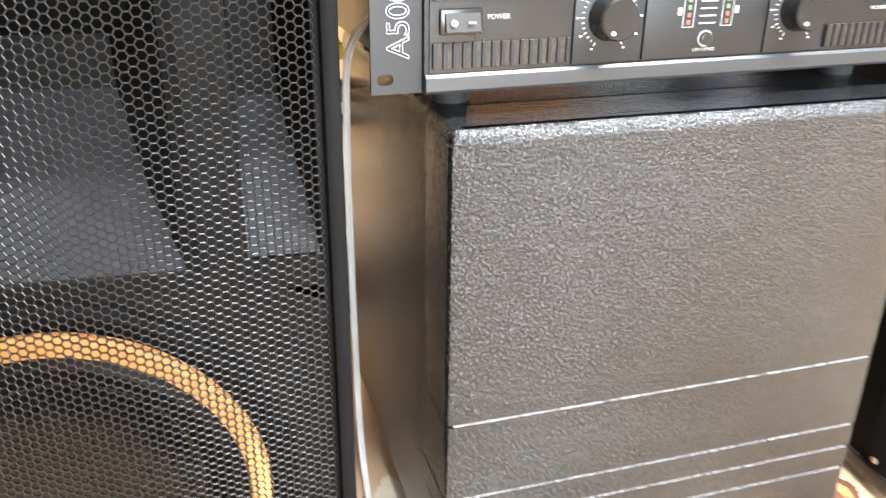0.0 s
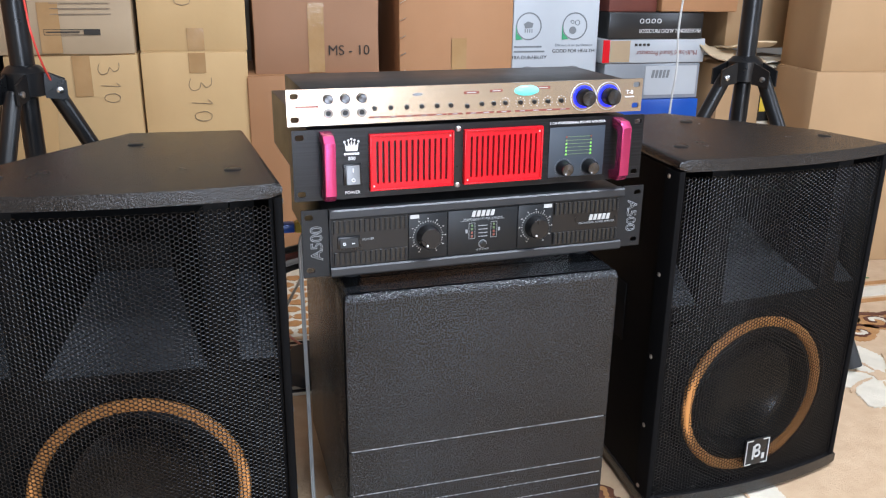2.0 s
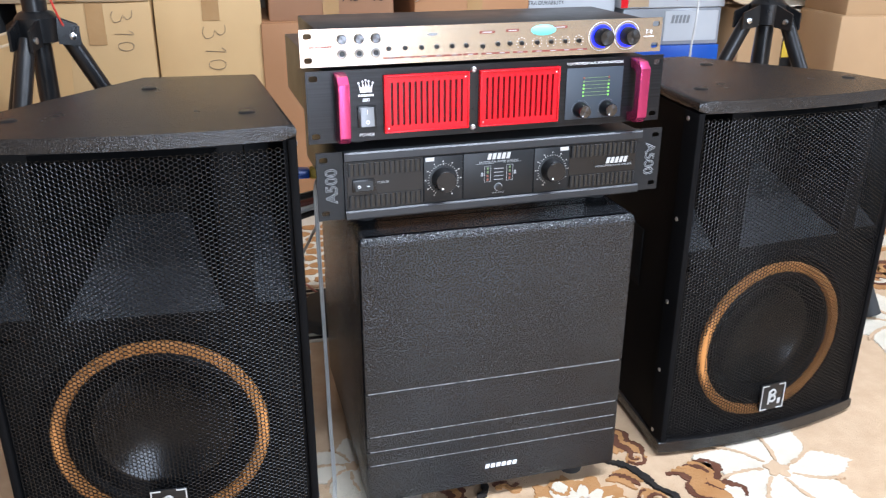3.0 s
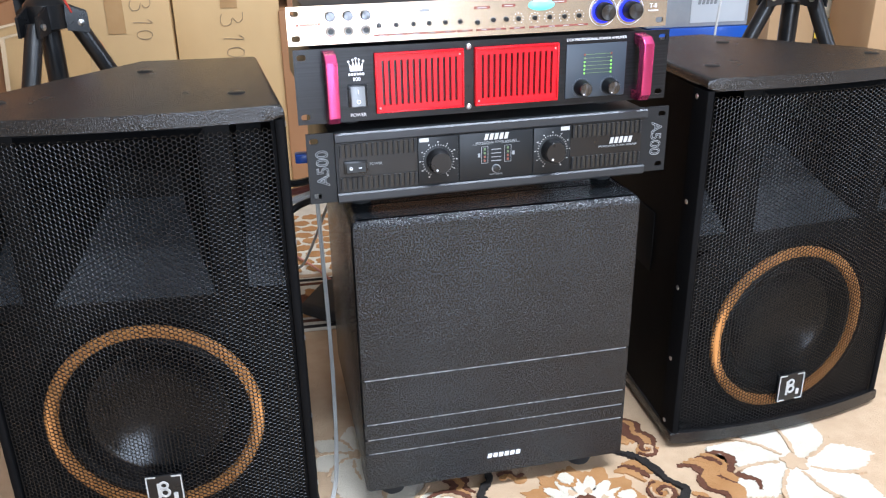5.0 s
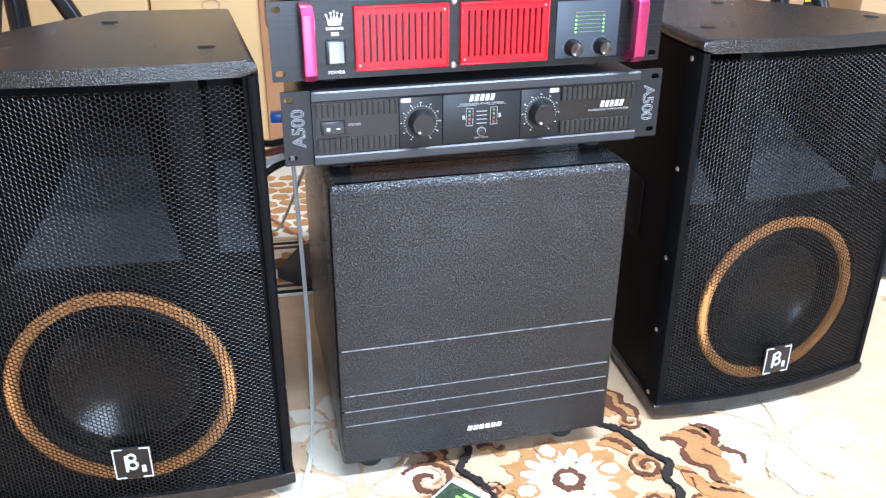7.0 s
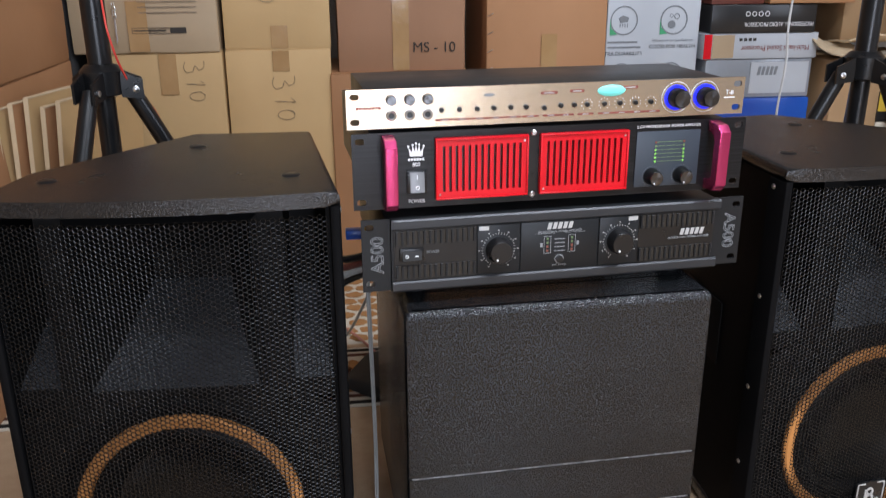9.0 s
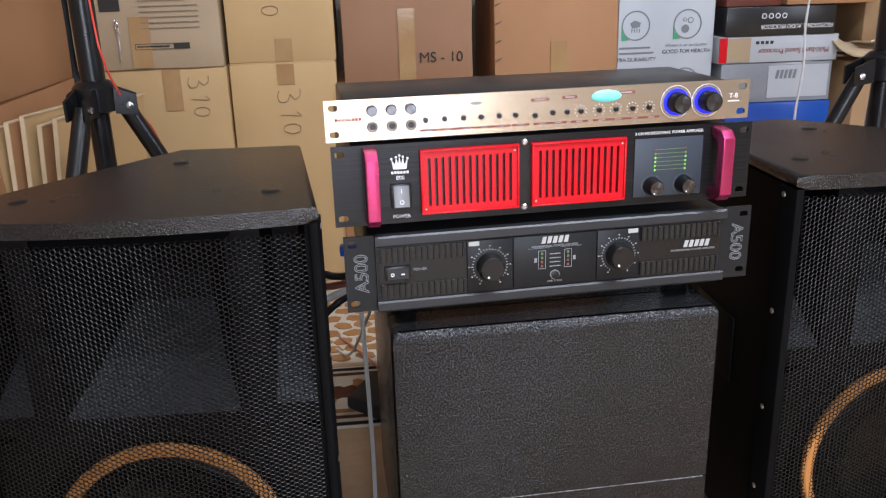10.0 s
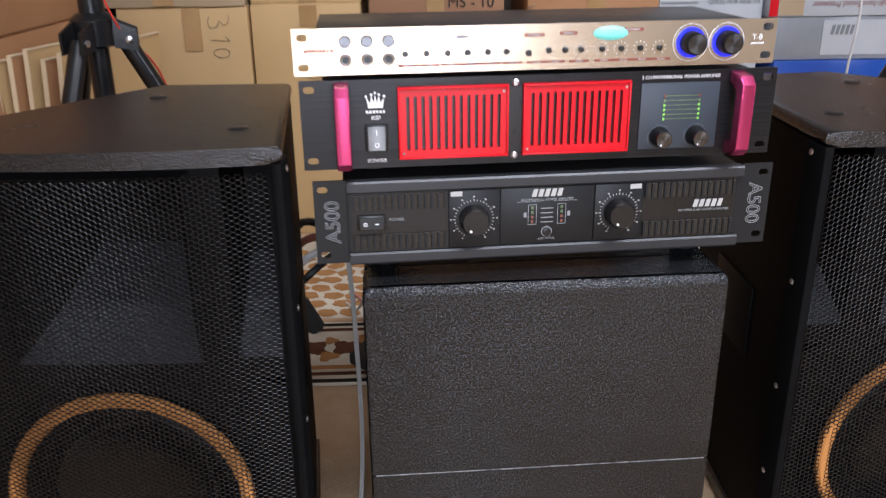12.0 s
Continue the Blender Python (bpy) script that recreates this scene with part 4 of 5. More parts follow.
bm = box(0.15, 0.285, -0.0034, -0.0026, 0.049, 0.0505)
add_box(bm, 0.15, 0.285, -0.0034, -0.0026, 0.0625, 0.064)
add_box(bm, 0.15, 0.1515, -0.0034, -0.0026, 0.0505, 0.0625)
add_box(bm, 0.155, 0.235, -0.0034, -0.0026, 0.055, 0.0585)
add_box(bm, 0.245, 0.285, -0.0036, -0.0026, 0.0505, 0.0625)
part("print_frame", bm, BLACK_INK, c)
part("tape", box(0.14, 0.19, -0.0032, -0.0022, 0.004, 0.13), TAPE, c, "wrinkled clear tape")

carton(0.330, 0.705, 2.19, 2.56, 0.0, 0.545, ORANGE_CARD, "reddish-brown carton under another carton")
c = carton(0.354, 0.697, 2.205, 2.56, 0.547, 0.98, BROWN, "brown carton with black stencilled print", tape=((0.168, 0.004, 0.19),))
lettering("MS - 10", 0.038, 0.258, -0.0028, 0.062, BLACK_INK, c)
c = carton(0.755, 1.092, 2.20, 2.56, 0.0, 0.98, ORANGE_CARD, "plain brown carton with stapled corner", tape=((0.175, 0.50, 0.64),))
staple = mesh_of(tube([(-0.008, 0, 0), (0.0, -0.0012, 0.004), (0.008, 0, 0.008)], 0.0011, 6), "staple")
staple.materials.append(STEEL)
for i in range(8):
    part("staple", staple, STEEL, c).matrix_basis = Matrix.Translation((0.010, -0.0028, 0.545 + i * 0.048))

# white printed box with four round pictures
w = thing("appliance_box", pose(1.094, 2.205, 0), "white glossy printed appliance box with round grey pictures", "carton", "stacked cartons")
part("box_body", box(0, 0.268, 0, 0.3, 0, 1.0, bevel=0.003), WHITE_CARD, w)
for zc in (0.672, 0.517):
    for xc in (0.048, 0.192):
        bm = add_ring_front(bmesh.new(), xc, -0.0005, zc, 0.036, 0.0395, 0.001, 40)
        pr = part("round_picture", bm, GREY_CIRCLE, w)
        part("green_corner", prism([(xc - 0.0395, zc + 0.004), (xc - 0.036, zc - 0.020), (xc - 0.018, zc - 0.037), (xc - 0.0395, zc - 0.039)], -0.0022, -0.0006, axis="y"), GREEN_PRINT, pr)
        bm = bmesh.new()
        if xc < 0.1:
            add_prism(bm, [(xc - 0.016, zc + 0.006), (xc - 0.004, zc + 0.014), (xc + 0.014, zc + 0.008), (xc + 0.010, zc - 0.004), (xc - 0.010, zc - 0.006)], -0.0016, -0.0004, axis="y")
            for k in range(4):
                add_box(bm, xc - 0.012 + k * 0.007, xc - 0.0095 + k * 0.007, -0.0014, -0.0004, zc - 0.018, zc - 0.008)
        else:
            add_lathe(bm, [(0, 0.0012), (0.011, 0.0012), (0.011, 0)], facing(xc - 0.006, -0.0004, zc - 0.012), 20)
            add_ring_front(bm, xc + 0.008, -0.0004, zc + 0.010, 0.006, 0.008, 0.001, 18)
            add_ring_front(bm, xc - 0.008, -0.0004, zc + 0.012, 0.004, 0.0055, 0.001, 18)
        part("pictogram", bm, GREY_CIRCLE, pr)
lettering("GOOD FOR HEALTH", 0.0145, 0.192, -0.001, 0.600, BLACK_INK, w)
lettering("Efficient in air purification", 0.0115, 0.192, -0.001, 0.617, GREY_CIRCLE, w)
lettering("TRA DURABILITY", 0.0145, 0.052, -0.001, 0.582, BLACK_INK, w)
bm = box(0.004, 0.10, -0.0014, -0.0004, 0.597, 0.602)
add_box(bm, 0.004, 0.09, -0.0014, -0.0004, 0.611, 0.616)
part("small_print", bm, GREY_CIRCLE, w)


# ---- stack of equipment boxes beside the white box ----
def flat_box(name, x0, x1, z0, z1, material, label, y=2.19, depth=0.25, yaw=0.0, category="equipment box"):
    t = thing(name, pose(x0, y, z0, 0, 0, yaw), label, category, "stack of equipment boxes")
    part("box_body", box(0, x1 - x0, 0, depth, 0, z1 - z0, bevel=0.003), material, t)
    return t


flat_box("equipment_box", 1.40, 1.72, 0.0, 0.36, BROWN, "brown carton at the bottom of the equipment stack")
flat_box("blue_case", 1.40, 1.705, 0.361, 0.452, BLUE, "bright blue plastic box in the equipment stack", y=2.18)
p = flat_box("wrapped_box", 1.385, 1.705, 0.453, 0.562, SILVER_PLASTIC, "silver-grey shrink-wrapped equipment box", y=2.19)
part("label_panel", box(0.135, 0.31, -0.002, -0.0004, 0.012, 0.10), WHITE_CARD, p)
bm = bmesh.new()
for i in range(5):
    x = 0.155 + i * 0.0125
    add_prism(bm, [(x, 0.064), (x + 0.008, 0.064), (x + 0.012, 0.088), (x + 0.004, 0.088)], -0.0034, -0.0022, axis="y")
part("maker_mark", bm, GREY_CIRCLE, p, "grey maker's mark as plain bars")
p = flat_box("processor_box", 1.372, 1.712, 0.563, 0.634, WHITE_CARD, "white box with red end and print, upside down, stacked", y=2.185)
part("red_end", box(0.0, 0.022, -0.002, -0.0004, 0.002, 0.069), RED, p)
part("picture_panel", box(0.024, 0.088, -0.002, -0.0004, 0.004, 0.067), GREY_CARD, p)
lettering("Multi-band Sound Processor", 0.021, 0.212, -0.0012, 0.030, RED_INK, p, turn=180, squeeze=0.85)
bm = bmesh.new()
for i in range(4):
    add_box(bm, 0.103 + i * 0.0135, 0.112 + i * 0.0135, -0.0016, -0.0004, 0.05, 0.058)
part("small_marks", bm, BLACK_INK, p)
p = flat_box("processor_box", 1.385, 1.695, 0.635, 0.712, DARK_BOX, "black box with white print, upside down in the stack", y=2.18)
lettering("PROFESSIONAL AUDIO PROCESSOR", 0.0160, 0.200, -0.001, 0.024, WHITE_INK, p, turn=180, squeeze=0.80)
bm = bmesh.new()
for i in range(4):
    add_ring_front(bm, 0.105 + i * 0.019, -0.0004, 0.052, 0.005, 0.007, 0.001, 18)
part("round_marks", bm, WHITE_INK, p)
flat_box("maroon_box", 1.385, 1.54, 0.713, 0.90, MAROON, "dark maroon carton on top of the equipment stack", y=2.19)
carton(1.545, 1.80, 2.17, 2.5, 0.714, 1.02, ORANGE_CARD, "tan-brown carton on top of the equipment stack")

# open torn carton with bent flaps
t = thing("open_carton", pose(1.735, 2.12, 0), "open torn cardboard carton with bent flaps", "carton", "stacked cartons")
part("box_body", box(0, 0.15, 0, 0.3, 0, 0.56, bevel=0.004), DULL_TAN, t)
for a, b, cz, tl in (((-0.03, 0.13), (-0.05, 0.10), 0.60, 12), ((0.02, 0.16), (-0.02, 0.12), 0.625, -8), ((0.05, 0.17), (-0.05, 0.09), 0.58, 20)):
    bm = box(a[0], a[1], b[0], b[1], -0.002, 0.002, bevel=0.001)
    bmesh.ops.subdivide_edges(bm, edges=bm.edges[:], cuts=4, use_grid_fill=True)
    for v in bm.verts:
        v.co.z += 0.016 * noise.noise(v.co * 16 + Vector((cz * 40, 0, 0)))
    part("torn_flap", bm, PALE_CARD, t, "torn pale cardboard flap").matrix_basis = pose(0, 0, cz - 0.01, tl, tl * 0.5, tl)
carton(1.80, 2.06, 2.22, 2.5, 0.60, 1.02, DULL_TAN, "tan carton behind the tripod stand")

# stack of boxes with cream papers, beside the large tan cartons
p = flat_box("printed_box", 1.885, 2.06, 0.30, 0.385, CREAM, "cream box with dark print low in a small stack", y=2.12)
p = flat_box("printed_box", 1.882, 2.062, 0.386, 0.472, DARK_BOX, "black box with white and yellow print, upside down", y=2.115)
bm = box(0.075, 0.165, -0.0016, -0.0004, 0.016, 0.036)
add_box(bm, 0.095, 0.165, -0.0016, -0.0004, 0.046, 0.058)
part("white_print", bm, WHITE_INK, p, "white print as plain bars")
part("yellow_patch", box(0.0, 0.045, -0.0016, -0.0004, 0.03, 0.085), YELLOW, p)
flat_box("printed_box", 1.885, 2.055, 0.0, 0.299, DARK_BOX, "dark carton under the small stack", y=2.12)
flat_box("cream_box", 1.88, 2.065, 0.473, 0.53, CREAM, "cream cardboard box on the small stack", y=2.115)
t = thing("paper_pile", pose(1.875, 2.105, 0.531), "crumpled cream papers lying on a small stack of boxes", "papers")
for i in range(3):
    bm = box(0, 0.185, 0, 0.2, 0, 0.004)
    bmesh.ops.subdivide_edges(bm, edges=[e for e in bm.edges if e.calc_length() > 0.05], cuts=7, use_grid_fill=True)
    for v in bm.verts:
        v.co.z += 0.014 * abs(noise.noise(v.co * 17 + Vector((i * 5, 0, 0)))) + 0.0
    part("paper_sheet", bm, CREAM, t, "crumpled cream sheet").matrix_basis = pose(0.004 * i, 0.003 * i, 0.0165 * i, 0, 0, -6 + 5 * i)

carton(1.875, 2.50, 1.86, 2.08, 0.0, 0.565, DULL_TAN, "large tan carton beside the loudspeaker", yaw=-6)
carton(1.89, 2.52, 1.865, 2.08, 0.567, 1.05, DULL_TAN, "large tan carton stacked on another", yaw=-5)

# large brown carton and flattened sheets on the other side
c = carton(-0.95, -0.315, 1.30, 2.14, 0.0, 0.60, ORANGE_CARD, "large reddish-brown carton with scored flaps")
c = carton(-0.96, -0.312, 1.32, 2.13, 0.603, 1.05, ORANGE_CARD, "large reddish-brown carton stacked above")
# Added dark block that stands for the shade in the gap between cartons.
dark = thing("dark_gap_fill", pose(-0.40, 2.15, 0.0), "dark block painting the shade in the gap between the cartons", "bag")
bm = box(0.03, 0.078, 0.05, 0.3, 0, 1.02, bevel=0.015, seg=3)
part("gap_block", bm, RUBBER, dark)
for i in range(5):
    t = thing("cardboard_sheet", pose(-0.335 + i * 0.019, 1.62 + i * 0.012, 0, 0, 2.0 + i * 0.8, -14), "flattened pale-edged cardboard sheet leaning upright", "cardboard", "leaning cardboard sheets")
    part("sheet_face", box(-0.002, 0.002, 0, 0.36, 0, 0.560 + 0.010 * (i % 3)), ORANGE_CARD if i % 2 else TAN, t)
    part("cut_edge", box(-0.0045, 0.0045, -0.003, -0.0002, 0, 0.560 + 0.010 * (i % 3)), PALE_CARD, t, "pale corrugated cut edge")
    part("cut_edge", box(-0.0045, 0.0045, -0.003, 0.36, 0.5602 + 0.010 * (i % 3), 0.563 + 0.010 * (i % 3)), PALE_CARD, t)


# ---- tripod stands ----
def tripod_stand(x, y, hub_z, turn, label):
    t = thing("tripod_stand", pose(x, y, 0, 0, 0, turn), label, "speaker stand", "pair of tripod stands")
    part("upper_pole", lathe([(0, hub_z - 0.02), (0.021, hub_z - 0.02), (0.021, 1.55), (0, 1.55)], None, 24), BLACK, t, "glossy black upper pole")
    part("lower_pole", lathe([(0, 0.12), (0.0185, 0.12), (0.0185, hub_z - 0.02), (0, hub_z - 0.02)], None, 24), BLACK, t)
    part("collar", lathe([(0.021, hub_z - 0.035), (0.036, hub_z - 0.03), (0.038, hub_z + 0.012), (0.028, hub_z + 0.022), (0.021, hub_z + 0.024)], None, 24), BLACK, t, "black plastic collar")
    for k in range(3):
        a = radians(120 * k)
        d = Vector((math.cos(a), math.sin(a), 0))
        s = Vector((-d.y, d.x, 0))
        for sg in (-1, 1):
            bm = bmesh.new()
            pts = [d * 0.03 + s * sg * 0.016, d * 0.068 + s * sg * 0.016]
            lo = [bm.verts.new(Vector((p.x, p.y, z)) + s * sg * o) for o in (0, 0.005) for p, z in ((pts[0], hub_z - 0.035), (pts[1], hub_z - 0.04), (pts[1], hub_z - 0.005), (pts[0], hub_z + 0.012))]
            for f in ((0, 1, 2, 3), (4, 5, 6, 7), (0, 1, 5, 4), (1, 2, 6, 5), (2, 3, 7, 6), (3, 0, 4, 7)):
                bm.faces.new([lo[i] for i in f])
            br = part("bracket", bm, BLACK, t)
            bm = bmesh.new()
            q = d * 0.055 + s * sg * 0.021
            add_lathe(bm, [(0.006, 0), (0.006, 0.003), (0.003, 0.0045), (0, 0.0045)],
                      Matrix.Translation((q.x, q.y, hub_z - 0.022)) @ (s * sg).to_track_quat("Z", "Y").to_matrix().to_4x4(), 10)
            part("bolt", bm, STEEL, br, "bright bolt head")
        top, foot = d * 0.046 + Vector((0, 0, hub_z - 0.022)), d * 0.33 + Vector((0, 0, 0.03))
        leg = part("leg", tube([top, top.lerp(foot, 0.5), foot], 0.0155, 14), BLACK, t, "round black steel leg")
        part("foot_cap", tube([foot + (top - foot).normalized() * 0.05, foot, foot - (top - foot).normalized() * 0.02], 0.019, 12), RUBBER, leg)
        part("brace", tube([d * 0.02 + Vector((0, 0, 0.16)), top.lerp(foot, 0.5)], 0.008, 8), BLACK, t)
    return t


tripod_stand(-0.078, 1.50, 0.635, 14, "black steel tripod speaker stand behind the loudspeaker")
tripod_stand(1.405, 1.50, 0.632, 180, "black steel tripod speaker stand in front of the cartons")


# ---- cables ----
def cable(name, pts, r, material, label):
    return solid(name, tube(pts, r, 8), material, label, "cable")


bm = bmesh.new()
for dx in (-0.0016, 0.0016):
    add_tube(bm, [(x + dx, y, z) for x, y, z in ((0.385, 0.93, 0.500), (0.372, 1.00, 0.455), (0.373, 1.04, 0.38), (0.375, 1.06, 0.28), (0.377, 1.065, 0.12), (0.375, 1.03, 0.03), (0.371, 0.95, 0.006), (0.362, 0.85, 0.005), (0.330, 0.72, 0.005), (0.29, 0.58, 0.005))], 0.0017, 8)
solid("white_cable", bm, WHITE_CABLE, "two-strand white cable hanging down beside the subwoofer", "cable")
cable("red_cable", [(-0.07, 1.462, 1.2), (-0.055, 1.468, 0.80), (-0.045, 1.46, 0.70), (-0.03, 1.50, 0.62), (0.0, 1.60, 0.52), (0.03, 1.7, 0.2), (0.05, 1.72, 0.004)], 0.0019, RED_CABLE, "thin red cable running down the tripod stand")
cable("white_cable", [(1.50, 1.92, 1.0), (1.43, 1.85, 0.72), (1.395, 1.78, 0.6), (1.375, 1.76, 0.45), (1.37, 1.75, 0.006)], 0.0028, WHITE_CABLE, "white cable hanging in front of the equipment boxes")
cable("pink_cable", [(0.30, 1.80, 0.006), (0.36, 1.66, 0.02), (0.45, 1.50, 0.01), (0.60, 1.42, 0.006)], 0.003, PALE_RED, "thin reddish cable lying across the rug border")
cable("pale_cable", [(0.44, 1.10, 0.46), (0.40, 1.30, 0.30), (0.34, 1.60, 0.05), (0.30, 1.72, 0.006)], 0.003, WHITE_CABLE, "thin pale cable running down behind the amplifier")
keys = thing("key_chain", pose(-0.205, 2.176, 0.735), "small steel chain and key hanging against the greyish carton", "keys")
for i in range(4):
    ob = part("chain_link", lathe([(0.0045, -0.0008), (0.006, 0), (0.0045, 0.0008), (0.0038, 0), (0.0045, -0.0008)], None, 12), STEEL, keys)
    ob.matrix_basis = pose(0, 0, -0.004 - i * 0.0095, 90, 0, 0 if i % 2 else 60)
part("key", prism([(-0.002, -0.04), (0.0025, -0.04), (0.0022, -0.095), (0.0, -0.103), (-0.002, -0.095)], -0.001, 0.001, axis="y", bevel=0.0003), STEEL, keys, "narrow steel key")
plug = thing("adapter_plug", pose(0.345, 1.15, 0.43, 0, 0, 0), "bundle of plugs and thick cables behind the amplifier", "plugs")
part("adapter", box(0.0, 0.028, 0, 0.02, -0.012, 0.004, bevel=0.003), BLUE, plug, "blue adapter")
part("yellow_plug", box(0.0285, 0.042, 0, 0.018, -0.013, 0.006, bevel=0.003), YELLOW, plug)
for i in range(4):
    part("plug_lead", tube([(0.08, 0.01 + 0.02 * i, -0.03 - 0.018 * i), (-0.0, 0.02 + 0.02 * i, -0.05 - 0.02 * i), (-0.06, 0.05, -0.06 - 0.03 * i), (-0.10, 0.08, -0.2), (-0.08, 0.10, -0.425)], 0.006, 8), (BLACK, MAROON, WHITE_CABLE, BLACK)[i], plug)


# ---- carpet pattern: slightly raised pile in other colours ----
def jag(p, amp, seed):
    return amp * noise.noise(Vector((p[0] * 90 + seed, p[1] * 90, seed * 3.7)))


def tuft(x, y):
    """The stepped edge that single tufts give an outline."""
    return 0.0030 * round(2.2 * noise.noise(Vector((x * 260, y * 260, 1.7)))) / 2.2


def blob(bm, cx, cy, r, z, lobes=0, depth=0.0, sx=1.0, sy=1.0, turn=0.0, seed=0.0, n=44, amp=0.12):
    pts, n = [], n * 3
    for i in range(n):
        a = 2 * math.pi * i / n
        k = r * (1 + depth * math.cos(lobes * a) + jag((math.cos(a) * r * 3, math.sin(a) * r * 3), amp, seed + cx * 7 + cy * 3)) + tuft(cx + r * math.cos(a), cy + r * math.sin(a))
        x, y = k * math.cos(a) * sx, k * math.sin(a) * sy
        ct, st = math.cos(radians(turn)), math.sin(radians(turn))
        pts.append((cx + x * ct - y * st, cy + x * st + y * ct))
    add_prism(bm, pts, -0.001, z)


def ribbon(bm, pts, w, z, seed=0.0):
    """A ragged band along points, tapering at its ends."""
    pts = [Vector((*p, 0)) for p in pts]
    ext = [2 * pts[0] - pts[1]] + pts + [2 * pts[-1] - pts[-2]]
    path = []
    for a, b, c_, d in zip(ext, ext[1:], ext[2:], ext[3:]):
        for i in range(14):
            t = i / 14
            path.append(0.5 * (2 * b + (c_ - a) * t + (2 * a - 5 * b + 4 * c_ - d) * t * t + (3 * b - a - 3 * c_ + d) * t ** 3))
    path.append(pts[-1])
    n, left, right = len(path), [], []
    for i, p in enumerate(path):
        d = (path[min(i + 1, n - 1)] - path[max(i - 1, 0)]).normalized()
        k = w / 2 * (0.35 + 0.65 * min(1, 4 * min(i, n - 1 - i) / n)) * (1 + jag(p, 0.55, seed)) + 0.0005
        o = Vector((-d.y, d.x, 0)) * k
        u = Vector((-d.y, d.x, 0))
        left.append(p + o + u * tuft(p.x + k, p.y + 0.1))
        right.append(p - o + u * tuft(p.x - k, p.y))
    for i in range(n - 1):
        q = [left[i], left[i + 1], right[i + 1], right[i]]
        add_prism(bm, [(v.x, v.y) for v in q], -0.001, z)


def spiral(cx, cy, r, turns, start, sign=1, n=14):
    return [(cx + r * (1 - 0.82 * i / n) * math.cos(radians(start) + sign * 2 * math.pi * turns * i / n),
             cy + r * (1 - 0.82 * i / n) * math.sin(radians(start) + sign * 2 * math.pi * turns * i / n)) for i in range(n + 1)]


def motif(name, bm, material):
    return part(name, bm, material, FLOOR, "", smooth=False)


def medallion(mx, my, k=1.0):
    bm = bmesh.new()
    blob(bm, mx, my, 0.086 * k, 0.0016, 12, 0.10, seed=1)
    motif("medallion_ring", bm, CARAMEL)
    bm = bmesh.new()
    for i in range(16):
        a = 2 * math.pi * i / 16
        blob(bm, mx + 0.044 * k * math.cos(a), my + 0.044 * k * math.sin(a), 0.026 * k, 0.0026, 0, 0, 1.0, 0.36, math.degrees(a), seed=i, n=18)
    blob(bm, mx, my, 0.042 * k, 0.0027, 9, 0.06, seed=2)
    motif("medallion_petals", bm, IVORY)
    bm = bmesh.new()
    for i in range(8):
        a = 2 * math.pi * (i + 0.5) / 8
        blob(bm, mx + 0.034 * k * math.cos(a), my + 0.034 * k * math.sin(a), 0.006 * k, 0.0034, seed=i, n=12, amp=0.3)
    motif("medallion_spots", bm, BEIGE)
    bm = bmesh.new()
    for i in range(4):
        a = radians(10 + 90 * i)
        blob(bm, mx + 0.066 * k * math.cos(a), my + 0.066 * k * math.sin(a), 0.0195 * k, 0.0034, 0, 0, 1.0, 0.8, math.degrees(a), seed=i, n=24)
    motif("oval_outlines", bm, CARAMEL)
    bm = bmesh.new()
    for i in range(4):
        a = radians(10 + 90 * i)
        blob(bm, mx + 0.066 * k * math.cos(a), my + 0.066 * k * math.sin(a), 0.0135 * k, 0.0044, 0, 0, 1.0, 0.8, math.degrees(a), seed=i, n=24)
    blob(bm, mx, my, 0.0125 * k, 0.0050, seed=4, n=20)
    motif("oval_fills", bm, IVORY)
    bm = bmesh.new()
    blob(bm, mx, my, 0.0235 * k, 0.0042, 6, 0.08, seed=3, n=30)
    motif("medallion_heart", bm, CHOCOLATE)


def scrolls(cx, cy, turn, k, sign):
    """A cluster of C-scrolls: caramel ground, chocolate and ivory curls."""
    ct, st = math.cos(radians(turn)), math.sin(radians(turn))
    at = lambda x, y: (cx + k * (x * ct - sign * y * st), cy + k * (x * st + sign * y * ct))  # noqa: E731
    bm = bmesh.new()
    for i, (x, y, r) in enumerate(((-0.03, 0.0, 0.034), (0.03, 0.012, 0.030), (0.075, -0.012, 0.026), (0.0, 0.045, 0.024))):
        blob(bm, *at(x, y), r * k, 0.0016, 3, 0.14, 1.2, 0.8, turn + 40 * i, seed=i + cx * 3)
    motif("scroll_ground", bm, CARAMEL)
    bm = bmesh.new()
    for x, y, r, t0 in ((-0.03, 0.0, 0.028, 20), (0.035, 0.01, 0.026, 200), (0.08, -0.012, 0.020, 90), (0.0, 0.046, 0.018, 300)):
        ribbon(bm, [at(px, py) for px, py in spiral(x, y, r, 1.1, t0, 1)], 0.010 * k, 0.0034, x * 9)
    ribbon(bm, [at(x, y) for x, y in ((-0.075, 0.02), (-0.05, 0.045), (-0.01, 0.028), (0.03, 0.045), (0.07, 0.022), (0.11, 0.02))], 0.010 * k, 0.0036, 3)
    motif("scroll_curls", bm, CHOCOLATE)
    bm = bmesh.new()
    for x, y, r, t0 in ((-0.03, 0.0, 0.018, 120), (0.035, 0.01, 0.016, 300), (0.078, -0.010, 0.013, 10)):
        ribbon(bm, [at(px, py) for px, py in spiral(x, y, r, 0.7, t0, 1, 8)], 0.006 * k, 0.0044, x * 5)
    motif("scroll_lights", bm, IVORY)


